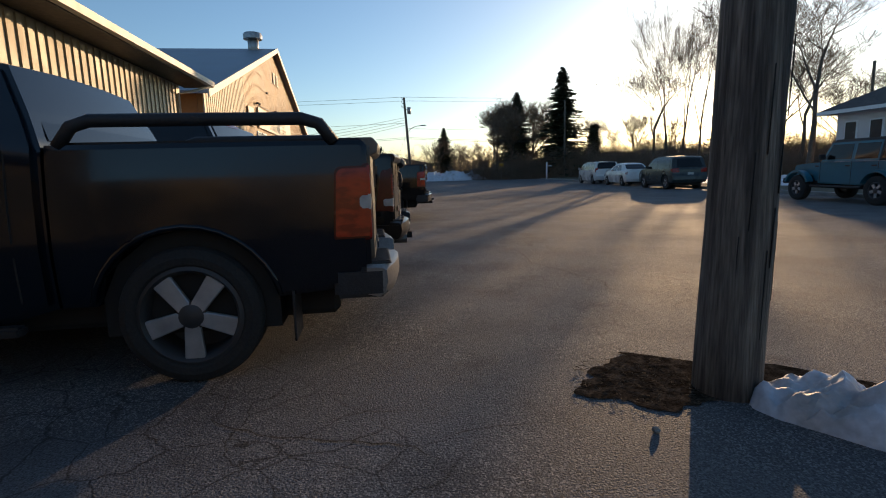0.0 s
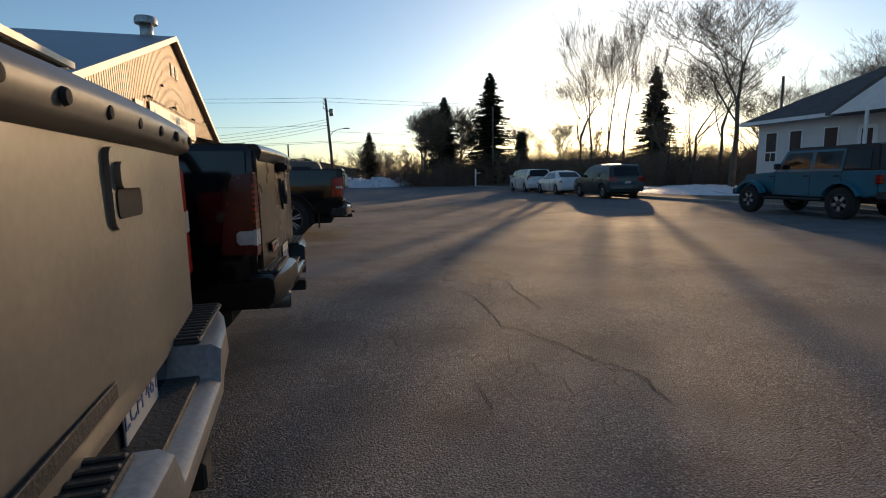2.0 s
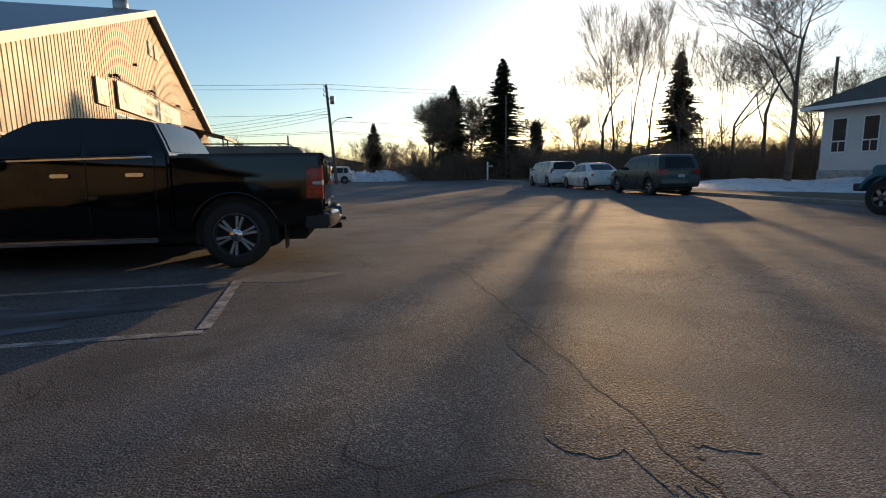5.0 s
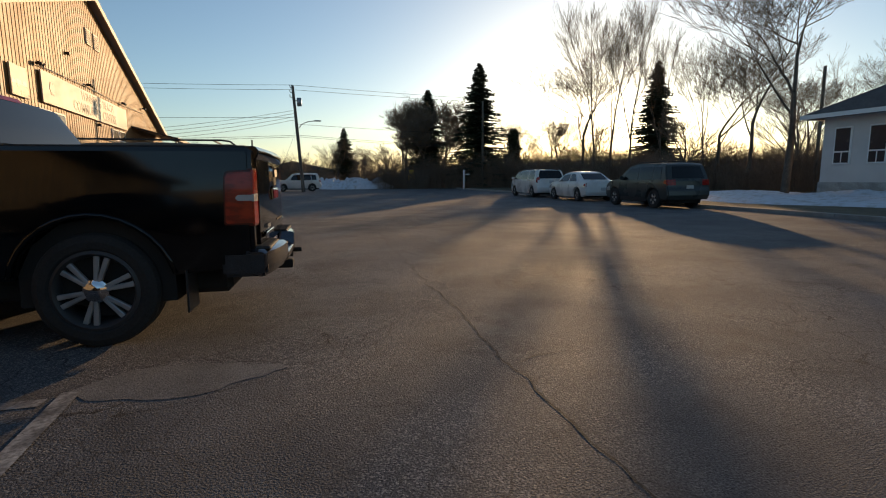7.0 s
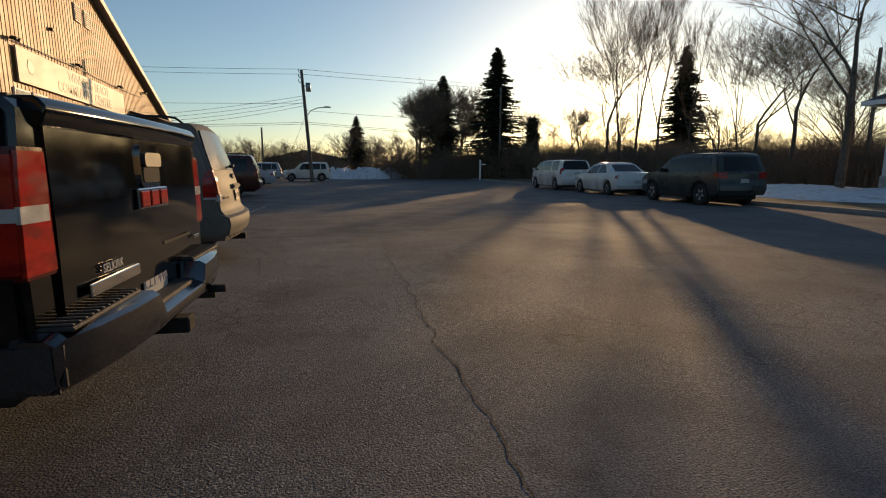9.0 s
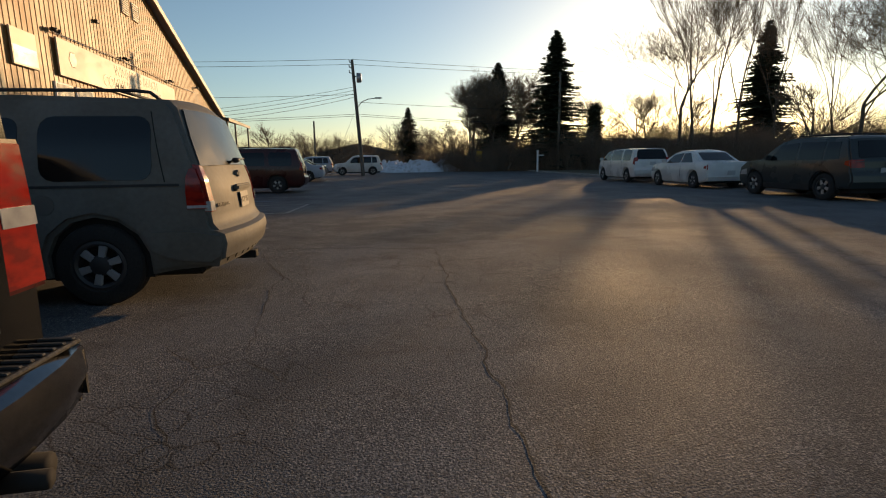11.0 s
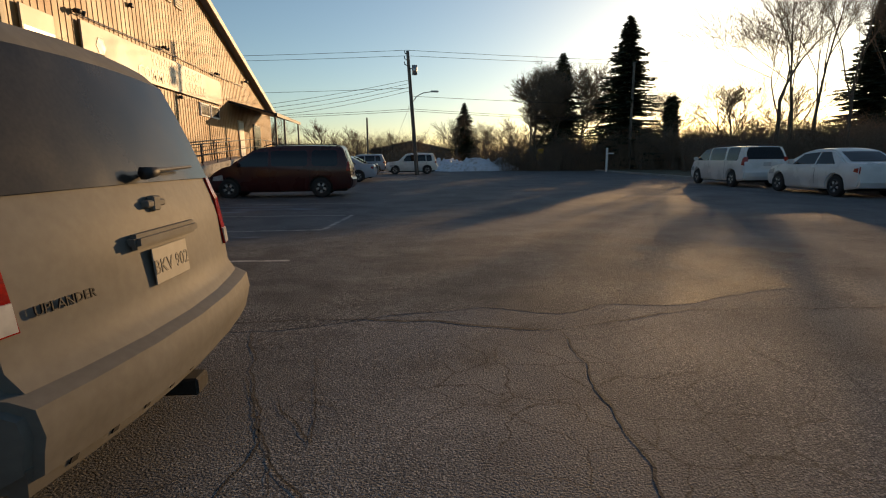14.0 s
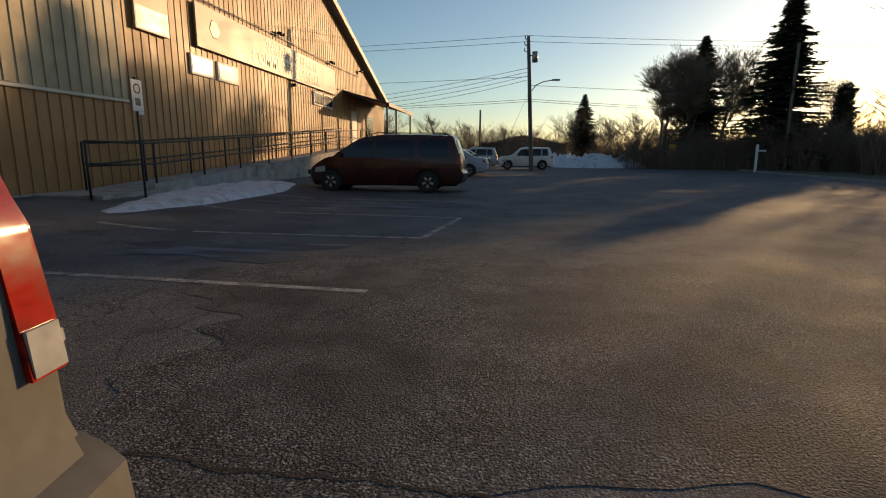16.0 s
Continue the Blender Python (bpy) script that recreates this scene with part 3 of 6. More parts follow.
    bb.faces.new(rows[0][::-1])
    bb.faces.new(rows[-1])
    bmesh.ops.recalc_face_normals(bb, faces=bb.faces)
    bp = part("rear_bumper", bb, bmat, top, {"a": "chrome rear bumper with step pads", "b": "body-coloured rear bumper with dual cut-outs", "c": "dark reflecting chrome rear bumper"}[kind], angle=40)
    for sg in (-1, 1):
        part("corner_wrap", box(-0.06, 0.26, min(sg * 0.93, sg * 0.99), max(sg * 0.93, sg * 0.99), zb + 0.01, zt - 0.01, 0.025, 2), bmat if kind == "b" else PLASTIC, bp)
        y0, y1 = sorted((sg * 0.38, sg * 0.93))
        part("step_pad", box(bump_x(0.9) + 0.004, 0.05, y0, y1, zt - 0.002, zt + 0.012, 0.005), pad, bp, "ribbed rubber step pad")
        n = 13
        for q in range(n):
            y = y0 + (q + 0.5) * (y1 - y0) / n
            if kind == "b":
                for rr in range(4):
                    part("tread_knob", box(bump_x(0.9) + 0.012 + rr * 0.034, bump_x(0.9) + 0.036 + rr * 0.034, y - 0.015 + 0.01 * (rr % 2), y + 0.011 + 0.01 * (rr % 2), zt + 0.011, zt + 0.019, 0.003), pad, bp)
            else:
                part("tread_rib", box(bump_x(0.9) + 0.012, 0.035, y - 0.012, y + 0.008, zt + 0.011, zt + 0.020, 0.004), pad, bp)
        part("mud_flap", box(0.50, 0.515, min(sg * 0.70, sg * 0.98), max(sg * 0.70, sg * 0.98), 0.22, 0.60, 0.004), PLASTIC, top, "black rubber mud flap")
    part("step_recess", box(-0.10, 0.05, -0.30, 0.30, zt - 0.105, zt - 0.085, 0.004), pad, bp)
    plate_on(bp, on_tail(-0.005 if kind != "b" else -0.02, 0, zt - 0.015, 0), {"a": "LCH 461", "b": "EXH 39", "c": "CLT 448"}[kind])
    part("hitch_receiver", box(-0.16, 0.3, -0.05, 0.05, zb - 0.09, zb - 0.01, 0.008), UNDER, top, "square tow hitch receiver")
    if kind == "c":
        part("tow_ball_mount", tube([(-0.10, -0.55, zb + 0.0), (-0.20, -0.56, zb)], 0.025, 8), UNDER, top)
    # exhaust
    if kind == "b":
        for sg in (-1, 1):
            part("exhaust_tip", tube([(0.15, sg * 0.62, zb - 0.02), (-0.11, sg * 0.62, zb - 0.02)], 0.055, 14), ALLOY_DARK, top, "round bright exhaust tip")
            part("exhaust_bore", tube([(-0.10, sg * 0.62, zb - 0.02), (-0.1115, sg * 0.62, zb - 0.02)], 0.046, 14), UNDER, top)
    else:
        part("exhaust_tip", tube([(0.5, -0.62, 0.42), (-0.10, -0.70, 0.40)], 0.04, 12), UNDER, top, "sooty exhaust pipe")
    # tailgate handle and badges
    hz = hb - 0.20
    if kind in "ac":
        hd = part("handle_surround", sh.back(rounded(-0.12, 0.12, hz - 0.11, hz + 0.09, 0.03), [(0.5, -0.005), (1.5, -0.005)], 0.022, 0.02, 2), gate_mat if kind == "a" else CHROME, tg, "tailgate handle in its surround")
        part("handle_recess", sh.back(rounded(-0.10, 0.10, hz - 0.085, hz - 0.01, 0.02), [(0.5, -0.005), (1.5, -0.005)], 0.026, 0.01, 2), UNDER, hd)
        part("handle_lever", sh.back(rounded(-0.10, 0.10, hz - 0.01, hz + 0.055, 0.02), [(0.5, -0.005), (1.5, -0.005)], 0.038, 0.03, 2), gate_mat if kind == "a" else PLASTIC, hd)
    else:
        part("handle_recess", box(-0.085, -0.01, -0.16, 0.16, hb - 0.135, hb - 0.075, 0.015, 2), UNDER, tg, "tailgate handle with camera")
        part("camera_lens", box(-0.09, -0.02, -0.05, 0.0, hb - 0.125, hb - 0.10, 0.008), PLASTIC, tg)
    if kind == "a":
        part("tailgate_badge", box(-0.024, -0.016, 0.22, 0.70, 0.735, 0.775, 0.002), PLASTIC, tg, "dark lettering strip")
    if kind == "b":
        shield = [(-0.075, 1.235), (0.075, 1.235), (0.08, 1.13), (0.05, 1.05), (0, 1.005), (-0.05, 1.05), (-0.08, 1.13)]
        bd = part("shield_badge", sh.back(shield, [(0.5, -0.005), (1.5, -0.005)], 0.026, 0.02, 2), PLASTIC, tg, "black shield-shaped badge")
        for sg in (-1, 1):
            part("badge_horn", tube([(-0.033, sg * 0.022, 1.215), (-0.041, sg * 0.05, 1.185), (-0.041, sg * 0.055, 1.14), (-0.036, sg * 0.036, 1.10)], 0.014, 8), PLASTIC, bd)
        part("badge_nose", tube([(-0.033, 0, 1.205), (-0.042, 0, 1.12), (-0.033, 0, 1.05)], 0.02, 8), PLASTIC, bd)
        letters("4X4", 0.062, on_tail(-0.020, -0.69, 0.98), DARKMETAL, tg, 0.006)
        st = part("sticker", box(-0.021, -0.016, 0.36, 0.66, 0.775, 0.835), DARKMETAL, tg, "small dark sticker with a red end")
        part("sticker_end", box(-0.023, -0.017, 0.58, 0.655, 0.78, 0.83), RED, st)
        letters("CHUDDS", 0.045, on_tail(-0.0225, 0.465, 0.805), PLATE, st, 0.001)
    if kind == "c":
        b3 = part("tailgate_emblem", box(-0.034, -0.016, -0.185, 0.185, 1.0, 1.10, 0.006), CHROME, tg, "red emblem with a bright rim")
        for q in (-0.12, 0.0, 0.12):
            part("emblem_block", box(-0.040, -0.03, q - 0.048, q + 0.048, 1.012, 1.088, 0.004), RED, b3)
        letters("SELKIRK", 0.05, on_tail(-0.020, 0.47, 0.80), PLATE, tg, 0.002)
        part("name_badge", box(-0.028, -0.016, 0.23, 0.68, 0.715, 0.765, 0.004), CHROME, tg, "bright name badge")
        part("vent_slots", box(-0.019, -0.014, -0.55, -0.12, 0.80, 0.815), UNDER, tg)
        part("small_badge", box(-0.022, -0.014, -0.72, -0.62, 0.765, 0.785, 0.002), CHROME, tg)
    # wheels
    for x in (xa, xf):
        for sg in (-1, 1):
            wheel(top, x, sg * 0.86, r, 0.27, {"a": 0.295, "b": 0.27, "c": 0.282}[kind], 5 if kind == "a" else 6, sg, ALLOY, HUBDARK if kind != "c" else CHROME, kind == "c")
    return top


def car(m, name, label, category, paint_mat, poly, half, length, lean, belt, wheels, windows, rear_glass, front_glass, tail, wheel_spec, glass=None, group="", tail_k=0.10,
        lower=None, rack=None, xr=None, plate_z=0.8, extra=None, dusty=False):
    """A closed car from its side outline."""
    top = thing(name, label, category, m, group)
    sh = Shape(half, length, lean, tail_k, 0.28, 0.035, belt)
    r, wd, rim, sp, rim_mat, split = wheel_spec
    zmax = max(p[1] for p in poly)
    zs = list(np.arange(0.4, zmax - 0.02, 0.12))
    part("body", sh.solid(poly, 0.04, zs, list(np.arange(0.3, length - 0.1, 0.45))), paint_mat, top)
    for sg in (-1, 1):
        for w in windows:
            part("side_window", sh.side(w, sg, 0.004, 0.02, 5), glass or GLASS_CAR, top)
        part("headlight", sh.side([(length - 0.62, 0.62), (length - 0.15, 0.60), (length - 0.2, 0.74), (length - 0.6, 0.80)], sg, 0.006, 0.02, 3), CLEAR, top)
        mx = max(p[0] for w in windows for p in w)
        part("door_mirror", box(mx - 0.12, mx + 0.02, min(sg * half * 0.97, sg * (half + 0.16)), max(sg * half * 0.97, sg * (half + 0.16)), belt + 0.0, belt + 0.15, 0.03, 2), paint_mat, top)
        for x0 in wheels[2]:
            part("door_gap", sh.side([(x0, 0.35), (x0 + 0.01, 0.35), (x0 + 0.01, belt), (x0, belt)], sg, 0.003, 0.01, 3), UNDER, top)
            part("door_handle", sh.side(rounded(x0 + 0.06, x0 + 0.24, belt - 0.14, belt - 0.10, 0.018), sg, 0.025, 0.03, 2), paint_mat, top)
        for x in wheels[:2]:
            part("arch_liner", prism(arch(x, r, r + 0.065, 0.22, 9), "y", min(sg * half * 0.55, sg * half * 0.88), max(sg * half * 0.55, sg * half * 0.88)), UNDER, top)
            wheel(top, x, sg * (half - wd / 2 - 0.02), r, wd, rim, sp, sg, rim_mat, HUBDARK, split)
        if lower:
            part("sill_trim", sh.side([(wheels[0] + r + 0.1, 0.24), (wheels[1] - r - 0.1, 0.24), (wheels[1] - r - 0.1, 0.40), (wheels[0] + r + 0.1, 0.40)], sg, 0.008, 0.02, 3), lower, top)
        t0 = tail
        lt = part("tail_light", corner_piece(sh, t0["wrap"], t0["y"][0], sg), RED, top, "red tail light")
        if "clear" in t0:
            c0, c1 = t0["clear"]
            xa0 = min(p[0] for p in t0["wrap"])
            part("clear_lens", corner_piece(sh, [(xa0 - 0.002, c0), (0.288, c0), (0.292, c1), (xa0 + 0.006, c1)], t0["y"][0] + 0.006, sg, 0.014), CLEAR, lt, "clear lower lens")
    part("rear_window", sh.back(rear_glass, xr, 0.004, 0.015), GLASS_DUSTY if dusty else GLASS_CAR, top, "sloping rear window")
    part("windscreen", sh.back(front_glass[0], front_glass[1], 0.010, 0.02, front=True), GLASS_CAR, top)
    part("grille", box(length - 0.10, length + 0.0, -0.4, 0.4, 0.5, 0.66, 0.02), PLASTIC, top)
    part("underbody", box(0.3, length - 0.3, -half * 0.75, half * 0.75, 0.2, 0.45, 0.03), UNDER, top)
    if plate_z:
        plate_on(top, on_tail(lerp_table(xr, plate_z) - 0.016, 0, plate_z), "")
    if rack:
        for sg in (-1, 1):
            y = sg * half * 0.66
            x0, x1, z = rack
            part("roof_rail", tube([(x0, y, z - 0.03), (x0 + 0.08, y, z + 0.035), (x0 + 0.2, y, z + 0.05), (x1 - 0.2, y, z + 0.05), (x1, y, z - 0.02)], 0.016, 6), PLASTIC, top)
        for xx in (x0 + 0.35, x1 - 0.5):
            part("cross_bar", tube([(xx, -half * 0.66, z + 0.055), (xx, half * 0.66, z + 0.055)], 0.014, 6), PLASTIC, top)
    if extra:
        extra(top, sh, xr)
    return top


def van_shape(length, xa, xf, r, roof, tilt=0.34):
    p = [(0.10, 0.30), (0.02, 0.42), (0.0, 0.60), (0.06, 0.68), (0.09, 0.95), (0.12, 1.08), (tilt, roof - 0.09), (tilt + 0.08, roof - 0.02), (1.6, roof + 0.015), (2.6, roof), (3.1, roof - 0.06), (3.35, roof - 0.15),
         (4.15, 1.10), (4.5, 1.02), (length - 0.25, 0.86), (length - 0.05, 0.72), (length, 0.5), (length - 0.08, 0.28)]
    return p + arch(xf, r, r + 0.06, 0.25) + [(xf - 0.6, 0.24), (xa + 0.6, 0.24)] + arch(xa, r, r + 0.06, 0.25) + [(0.45, 0.28)]


VAN_LEAN = [(0.2, 0.94), (0.45, 0.99), (0.75, 1.0), (1.05, 0.985), (1.4, 0.92), (1.75, 0.79)]
CAR_LEAN = [(0.2, 0.94), (0.45, 0.99), (0.65, 1.0), (0.92, 0.96), (1.2, 0.82), (1.5, 0.66)]


def minivan(m, label, paint_mat, length=5.1, roof=1.74, half=0.93, xa=1.12, wb=3.03, rack=True, glass=None, lower=None, spec=None, tail=None, dusty=False, group="", plate_z=0.92, extra=None):
    spec = spec or (0.335, 0.21, 0.205, 5, ALLOY, False)
    r = spec[0]
    tail = tail or {"wrap": [(0.09, 0.86), (0.26, 0.86), (0.22, 1.16), (0.16, 1.22), (0.13, 1.2)], "y": (0.70, 0.86), "z": (0.86, 1.18)}
    xr = [(0.42, 0.02), (0.60, 0.0), (0.68, 0.06), (0.95, 0.09), (1.08, 0.12), (roof - 0.09, 0.34)]
    win = [rounded(0.56, 1.43, 1.075, 1.60, 0.11), rounded(1.58, 2.76, 1.085, 1.59, 0.09), [(2.86, 1.08), (3.9, 1.08), (3.75, 1.22), (3.3, 1.54), (2.86, 1.57)]]
    return car(m, "minivan", label, "minivan", paint_mat, van_shape(length, xa, xa + wb, r, roof), half, length, VAN_LEAN, 1.06, (xa, xa + wb, (1.52, 2.82)), win,
               [(-0.82, 1.17), (0.82, 1.17), (0.77, 1.40), (0.67, 1.65), (-0.67, 1.65), (-0.77, 1.40)] if dusty else [(-0.745, 1.11), (0.745, 1.11), (0.70, 1.38), (0.60, 1.57), (-0.60, 1.57), (-0.70, 1.38)], ([(-0.75, 1.14), (0.75, 1.14), (0.62, 1.52), (-0.62, 1.52)], [(1.10, 4.15), (roof - 0.15, 3.35)]),
               tail, spec, glass, group, 0.10, lower, (0.55, 3.0, roof) if rack else None, xr, plate_z, extra, dusty)


def sedan(m, label, paint_mat, name="sedan", length=4.7, roof=1.45, half=0.90, group=""):
    r, xa, xf = 0.32, 1.02, 3.72
    p = [(0.08, 0.30), (0.0, 0.45), (0.02, 0.70), (0.05, 0.90), (0.12, 1.0), (0.75, 1.04), (1.35, roof - 0.07), (1.7, roof), (2.3, roof), (2.75, roof - 0.10), (3.45, 1.0), (4.4, 0.86), (length - 0.05, 0.68), (length, 0.45), (length - 0.1, 0.26)]
    p += arch(xf, r, r + 0.055, 0.22) + [(xf - 0.5, 0.21), (xa + 0.5, 0.21)] + arch(xa, r, r + 0.055, 0.22) + [(0.4, 0.26)]
    xr = [(0.42, 0.02), (0.5, 0.0), (0.7, 0.02), (0.9, 0.05), (1.0, 0.14), (1.04, 0.75), (roof - 0.07, 1.35)]
    win = [[(1.15, 1.0), (1.95, 0.99), (1.95, roof - 0.09), (1.55, roof - 0.09)], [(2.02, 0.99), (3.05, 0.97), (2.7, roof - 0.15), (2.02, roof - 0.09)]]
    tail = {"wrap": [(0.05, 0.70), (0.30, 0.74), (0.26, 0.88), (0.07, 0.90)], "y": (0.50, 0.84), "z": (0.70, 0.89)}
    return car(m, name, label, "car", paint_mat, p, half, length, CAR_LEAN, 0.97, (xa, xf, (1.9,)), win, [(-0.62, 1.06), (0.62, 1.06), (0.55, roof - 0.10), (-0.55, roof - 0.10)],
               ([(-0.68, 1.03), (0.68, 1.03), (0.58, roof - 0.14), (-0.58, roof - 0.14)], [(1.0, 3.45), (roof - 0.10, 2.75)]), tail, (r, 0.2, 0.2, 5, ALLOY, True), None, group, 0.12, None, None, xr, 0.6)


def wagon(m, label, paint_mat, name="suv", length=4.6, roof=1.68, half=0.91, group="", rack=True, clad=None):
    r, xa, xf = 0.355, 0.95, 3.62
    p = [(0.10, 0.34), (0.0, 0.50), (0.02, 0.66), (0.08, 0.78), (0.10, 1.02), (0.36, roof - 0.08), (0.48, roof - 0.01), (1.6, roof + 0.02), (2.3, roof), (2.7, roof - 0.10), (3.35, 1.10), (4.2, 1.0), (length - 0.1, 0.84), (length, 0.55), (length - 0.1, 0.32)]
    p += arch(xf, r, r + 0.06, 0.29) + [(xf - 0.5, 0.28), (xa + 0.5, 0.28)] + arch(xa, r, r + 0.06, 0.29) + [(0.4, 0.33)]
    xr = [(0.42, 0.02), (0.66, 0.02), (0.78, 0.08), (1.02, 0.10), (roof - 0.08, 0.36)]
    win = [[(0.5, 1.10), (1.0, 1.09), (1.0, roof - 0.12), (0.58, roof - 0.13)], [(1.06, 1.09), (1.9, 1.08), (1.9, roof - 0.11), (1.06, roof - 0.11)], [(1.97, 1.08), (3.0, 1.07), (2.62, roof - 0.17), (1.97, roof - 0.11)]]
    tail = {"wrap": [(0.08, 0.86), (0.30, 0.92), (0.28, 1.06), (0.11, 1.08)], "y": (0.55, 0.85), "z": (0.88, 1.06)}
    return car(m, name, label, "car", paint_mat, p, half, length, VAN_LEAN, 1.05, (xa, xf, (1.03, 1.93)), win, [(-0.66, 1.12), (0.66, 1.12), (0.58, roof - 0.14), (-0.58, roof - 0.14)],
               ([(-0.70, 1.14), (0.70, 1.14), (0.60, roof - 0.16), (-0.60, roof - 0.16)], [(1.10, 3.35), (roof - 0.10, 2.7)]), tail, (r, 0.22, 0.22, 5, ALLOY, False), None, group, 0.10, clad, (0.5, 2.4, roof) if rack else None, xr, 0.78)


def jeep(m, label, paint_mat):
    """A boxy four-door off-roader with flared arches and a spare wheel on its back."""
    top = thing("off_road_car", label, "car", m, "cars along the kerb")
    sh = Shape(0.80, 4.5, [(0.3, 1.0), (1.2, 1.0), (1.35, 0.97), (1.85, 0.86)], 0.01, 0.06, 0.02, 1.2)
    r, xa, xf = 0.40, 0.85, 3.80
    tub = [(0.0, 0.60), (0.0, 1.20), (3.05, 1.20), (3.05, 0.55), (1.45, 0.52)] + arch(xa, r, 0.50, 0.55)
    part("tub", sh.solid(tub, 0.03, (0.8, 1.0), (0.8, 1.6, 2.4)), paint_mat, top)
    part("bonnet", sh.solid([(3.06, 0.70), (3.06, 1.20), (4.30, 1.12), (4.38, 1.05), (4.38, 0.60), (4.3, 0.55)] + arch(xf, r, 0.48, 0.6), 0.03, (0.9,), (3.5, 3.9), 0.80), paint_mat, top)
    top_mat = PLASTIC
    part("hard_top", sh.solid([(0.02, 1.21), (0.10, 1.80), (0.2, 1.84), (2.55, 1.84), (2.62, 1.78), (3.0, 1.21)], 0.03, (1.4, 1.6), (1.0, 2.0)), top_mat, top, "dark hard top")
    for sg in (-1, 1):
        for w in ([(0.22, 1.27), (0.86, 1.27), (0.86, 1.70), (0.26, 1.70)], [(0.98, 1.27), (1.72, 1.27), (1.72, 1.70), (0.98, 1.70)], [(1.84, 1.27), (2.82, 1.27), (2.60, 1.70), (1.84, 1.70)]):
            part("side_window", sh.side(w, sg, 0.006, 0.02, 3), GLASS_CAR, top)
        for w in ([(0.92, 1.205), (1.78, 1.205), (1.78, 1.76), (0.92, 1.76)], [(1.79, 1.205), (2.94, 1.205), (2.66, 1.76), (1.79, 1.76)]):
            part("door_frame", sh.side(w, sg, 0.002, 0.02, 3), paint_mat, top)
        for x0 in (0.92, 1.80, 2.95):
            part("door_gap", sh.side(rect(x0, x0 + 0.012, 0.58, 1.2), sg, 0.003, 0.01, 2), UNDER, top)
            part("door_handle", sh.side(rounded(x0 + 0.06, x0 + 0.2, 1.05, 1.09, 0.015), sg, 0.02, 0.03, 2), PLASTIC, top)
        ya, yb = sorted((sg * 0.74, sg * 0.94))
        for x, k in ((xa, paint_mat), (xf, paint_mat)):
            fl = [(p[0], p[1]) for p in arch(x, r, 0.56, 0.60, 11)] + [(p[0], p[1]) for p in arch(x, r, 0.49, 0.58, 11)[::-1]]
            part("arch_flare", prism(fl, "y", ya, yb), k, top)
            wheel(top, x, sg * 0.78, r, 0.25, 0.225, 5, sg, ALLOY, HUBDARK, False)
        part("side_step", box(1.35, 3.25, min(sg * 0.80, sg * 0.90), max(sg * 0.80, sg * 0.90), 0.44, 0.50, 0.015), PLASTIC, top)
        part("door_mirror", box(2.70, 2.80, min(sg * 0.84, sg * 1.02), max(sg * 0.84, sg * 1.02), 1.26, 1.42, 0.02), PLASTIC, top)
        part("tail_light", box(-0.05, 0.06, min(sg * 0.68, sg * 0.83), max(sg * 0.68, sg * 0.83), 0.88, 1.10, 0.015), RED, top)
        part("headlight", lathe([(0.001, 4.41), (0.08, 4.405), (0.09, 4.36)], 16, "x"), CLEAR, top).location = (0, sg * 0.45, 0.92)
    part("rear_bumper", box(-0.16, 0.02, -0.82, 0.82, 0.52, 0.70, 0.03), PLASTIC, top)
    part("front_bumper", box(4.36, 4.60, -0.80, 0.80, 0.52, 0.70, 0.03), PLASTIC, top)
    sp = wheel(top, 0, 0, 0.39, 0.24, 0.225, 5, 1, ALLOY, HUBDARK, False)
    sp.matrix_basis = Matrix.Translation((-0.16, 0.05, 1.05)) @ Matrix.Rotation(radians(90), 4, "Z")
    part("windscreen", sh.back([(-0.66, 1.24), (0.66, 1.24), (0.62, 1.74), (-0.62, 1.74)], [(1.2, 3.0), (1.8, 2.62)], 0.008, 0.02, front=True), GLASS_CAR, top)
    part("underbody", box(0.2, 4.2, -0.6, 0.6, 0.4, 0.62, 0.03), UNDER, top)
    return top


# ---- ground ----
def kerb_x(y):
    return 14.1 + 0.115 * (y - 12.6)


def rise(x):
    """The lot climbs a little towards the hall."""
    t = min(1.0, max(0.0, (-x - 3.6) / 4.4))
    return 0.30 * t * t * (3 - 2 * t)


def sheet(name, poly_rows, material, label, category, kind="structure", zoff=0.0, jitter=0.0):
    """A sheet from rows of (x, y) points of equal count."""
    bm = bmesh.new()
    rows = [[bm.verts.new((x, y, rise(x) + zoff + (jitter * noise.noise((x * 1.3, y * 1.3, 2.0)) if jitter else 0))) for x, y in row] for row in poly_rows]
    for a, b in zip(rows, rows[1:]):
        for i in range(len(a) - 1):
            bm.faces.new((a[i], a[i + 1], b[i + 1], b[i]))
    bmesh.ops.recalc_face_normals(bm, faces=bm.faces)
    if bm.faces and sum(f.normal.z for f in bm.faces) < 0:
        bmesh.ops.reverse_faces(bm, faces=bm.faces)
    ob = part(name, bm, material, None)
    return tagged(ob, label, category, "", kind)


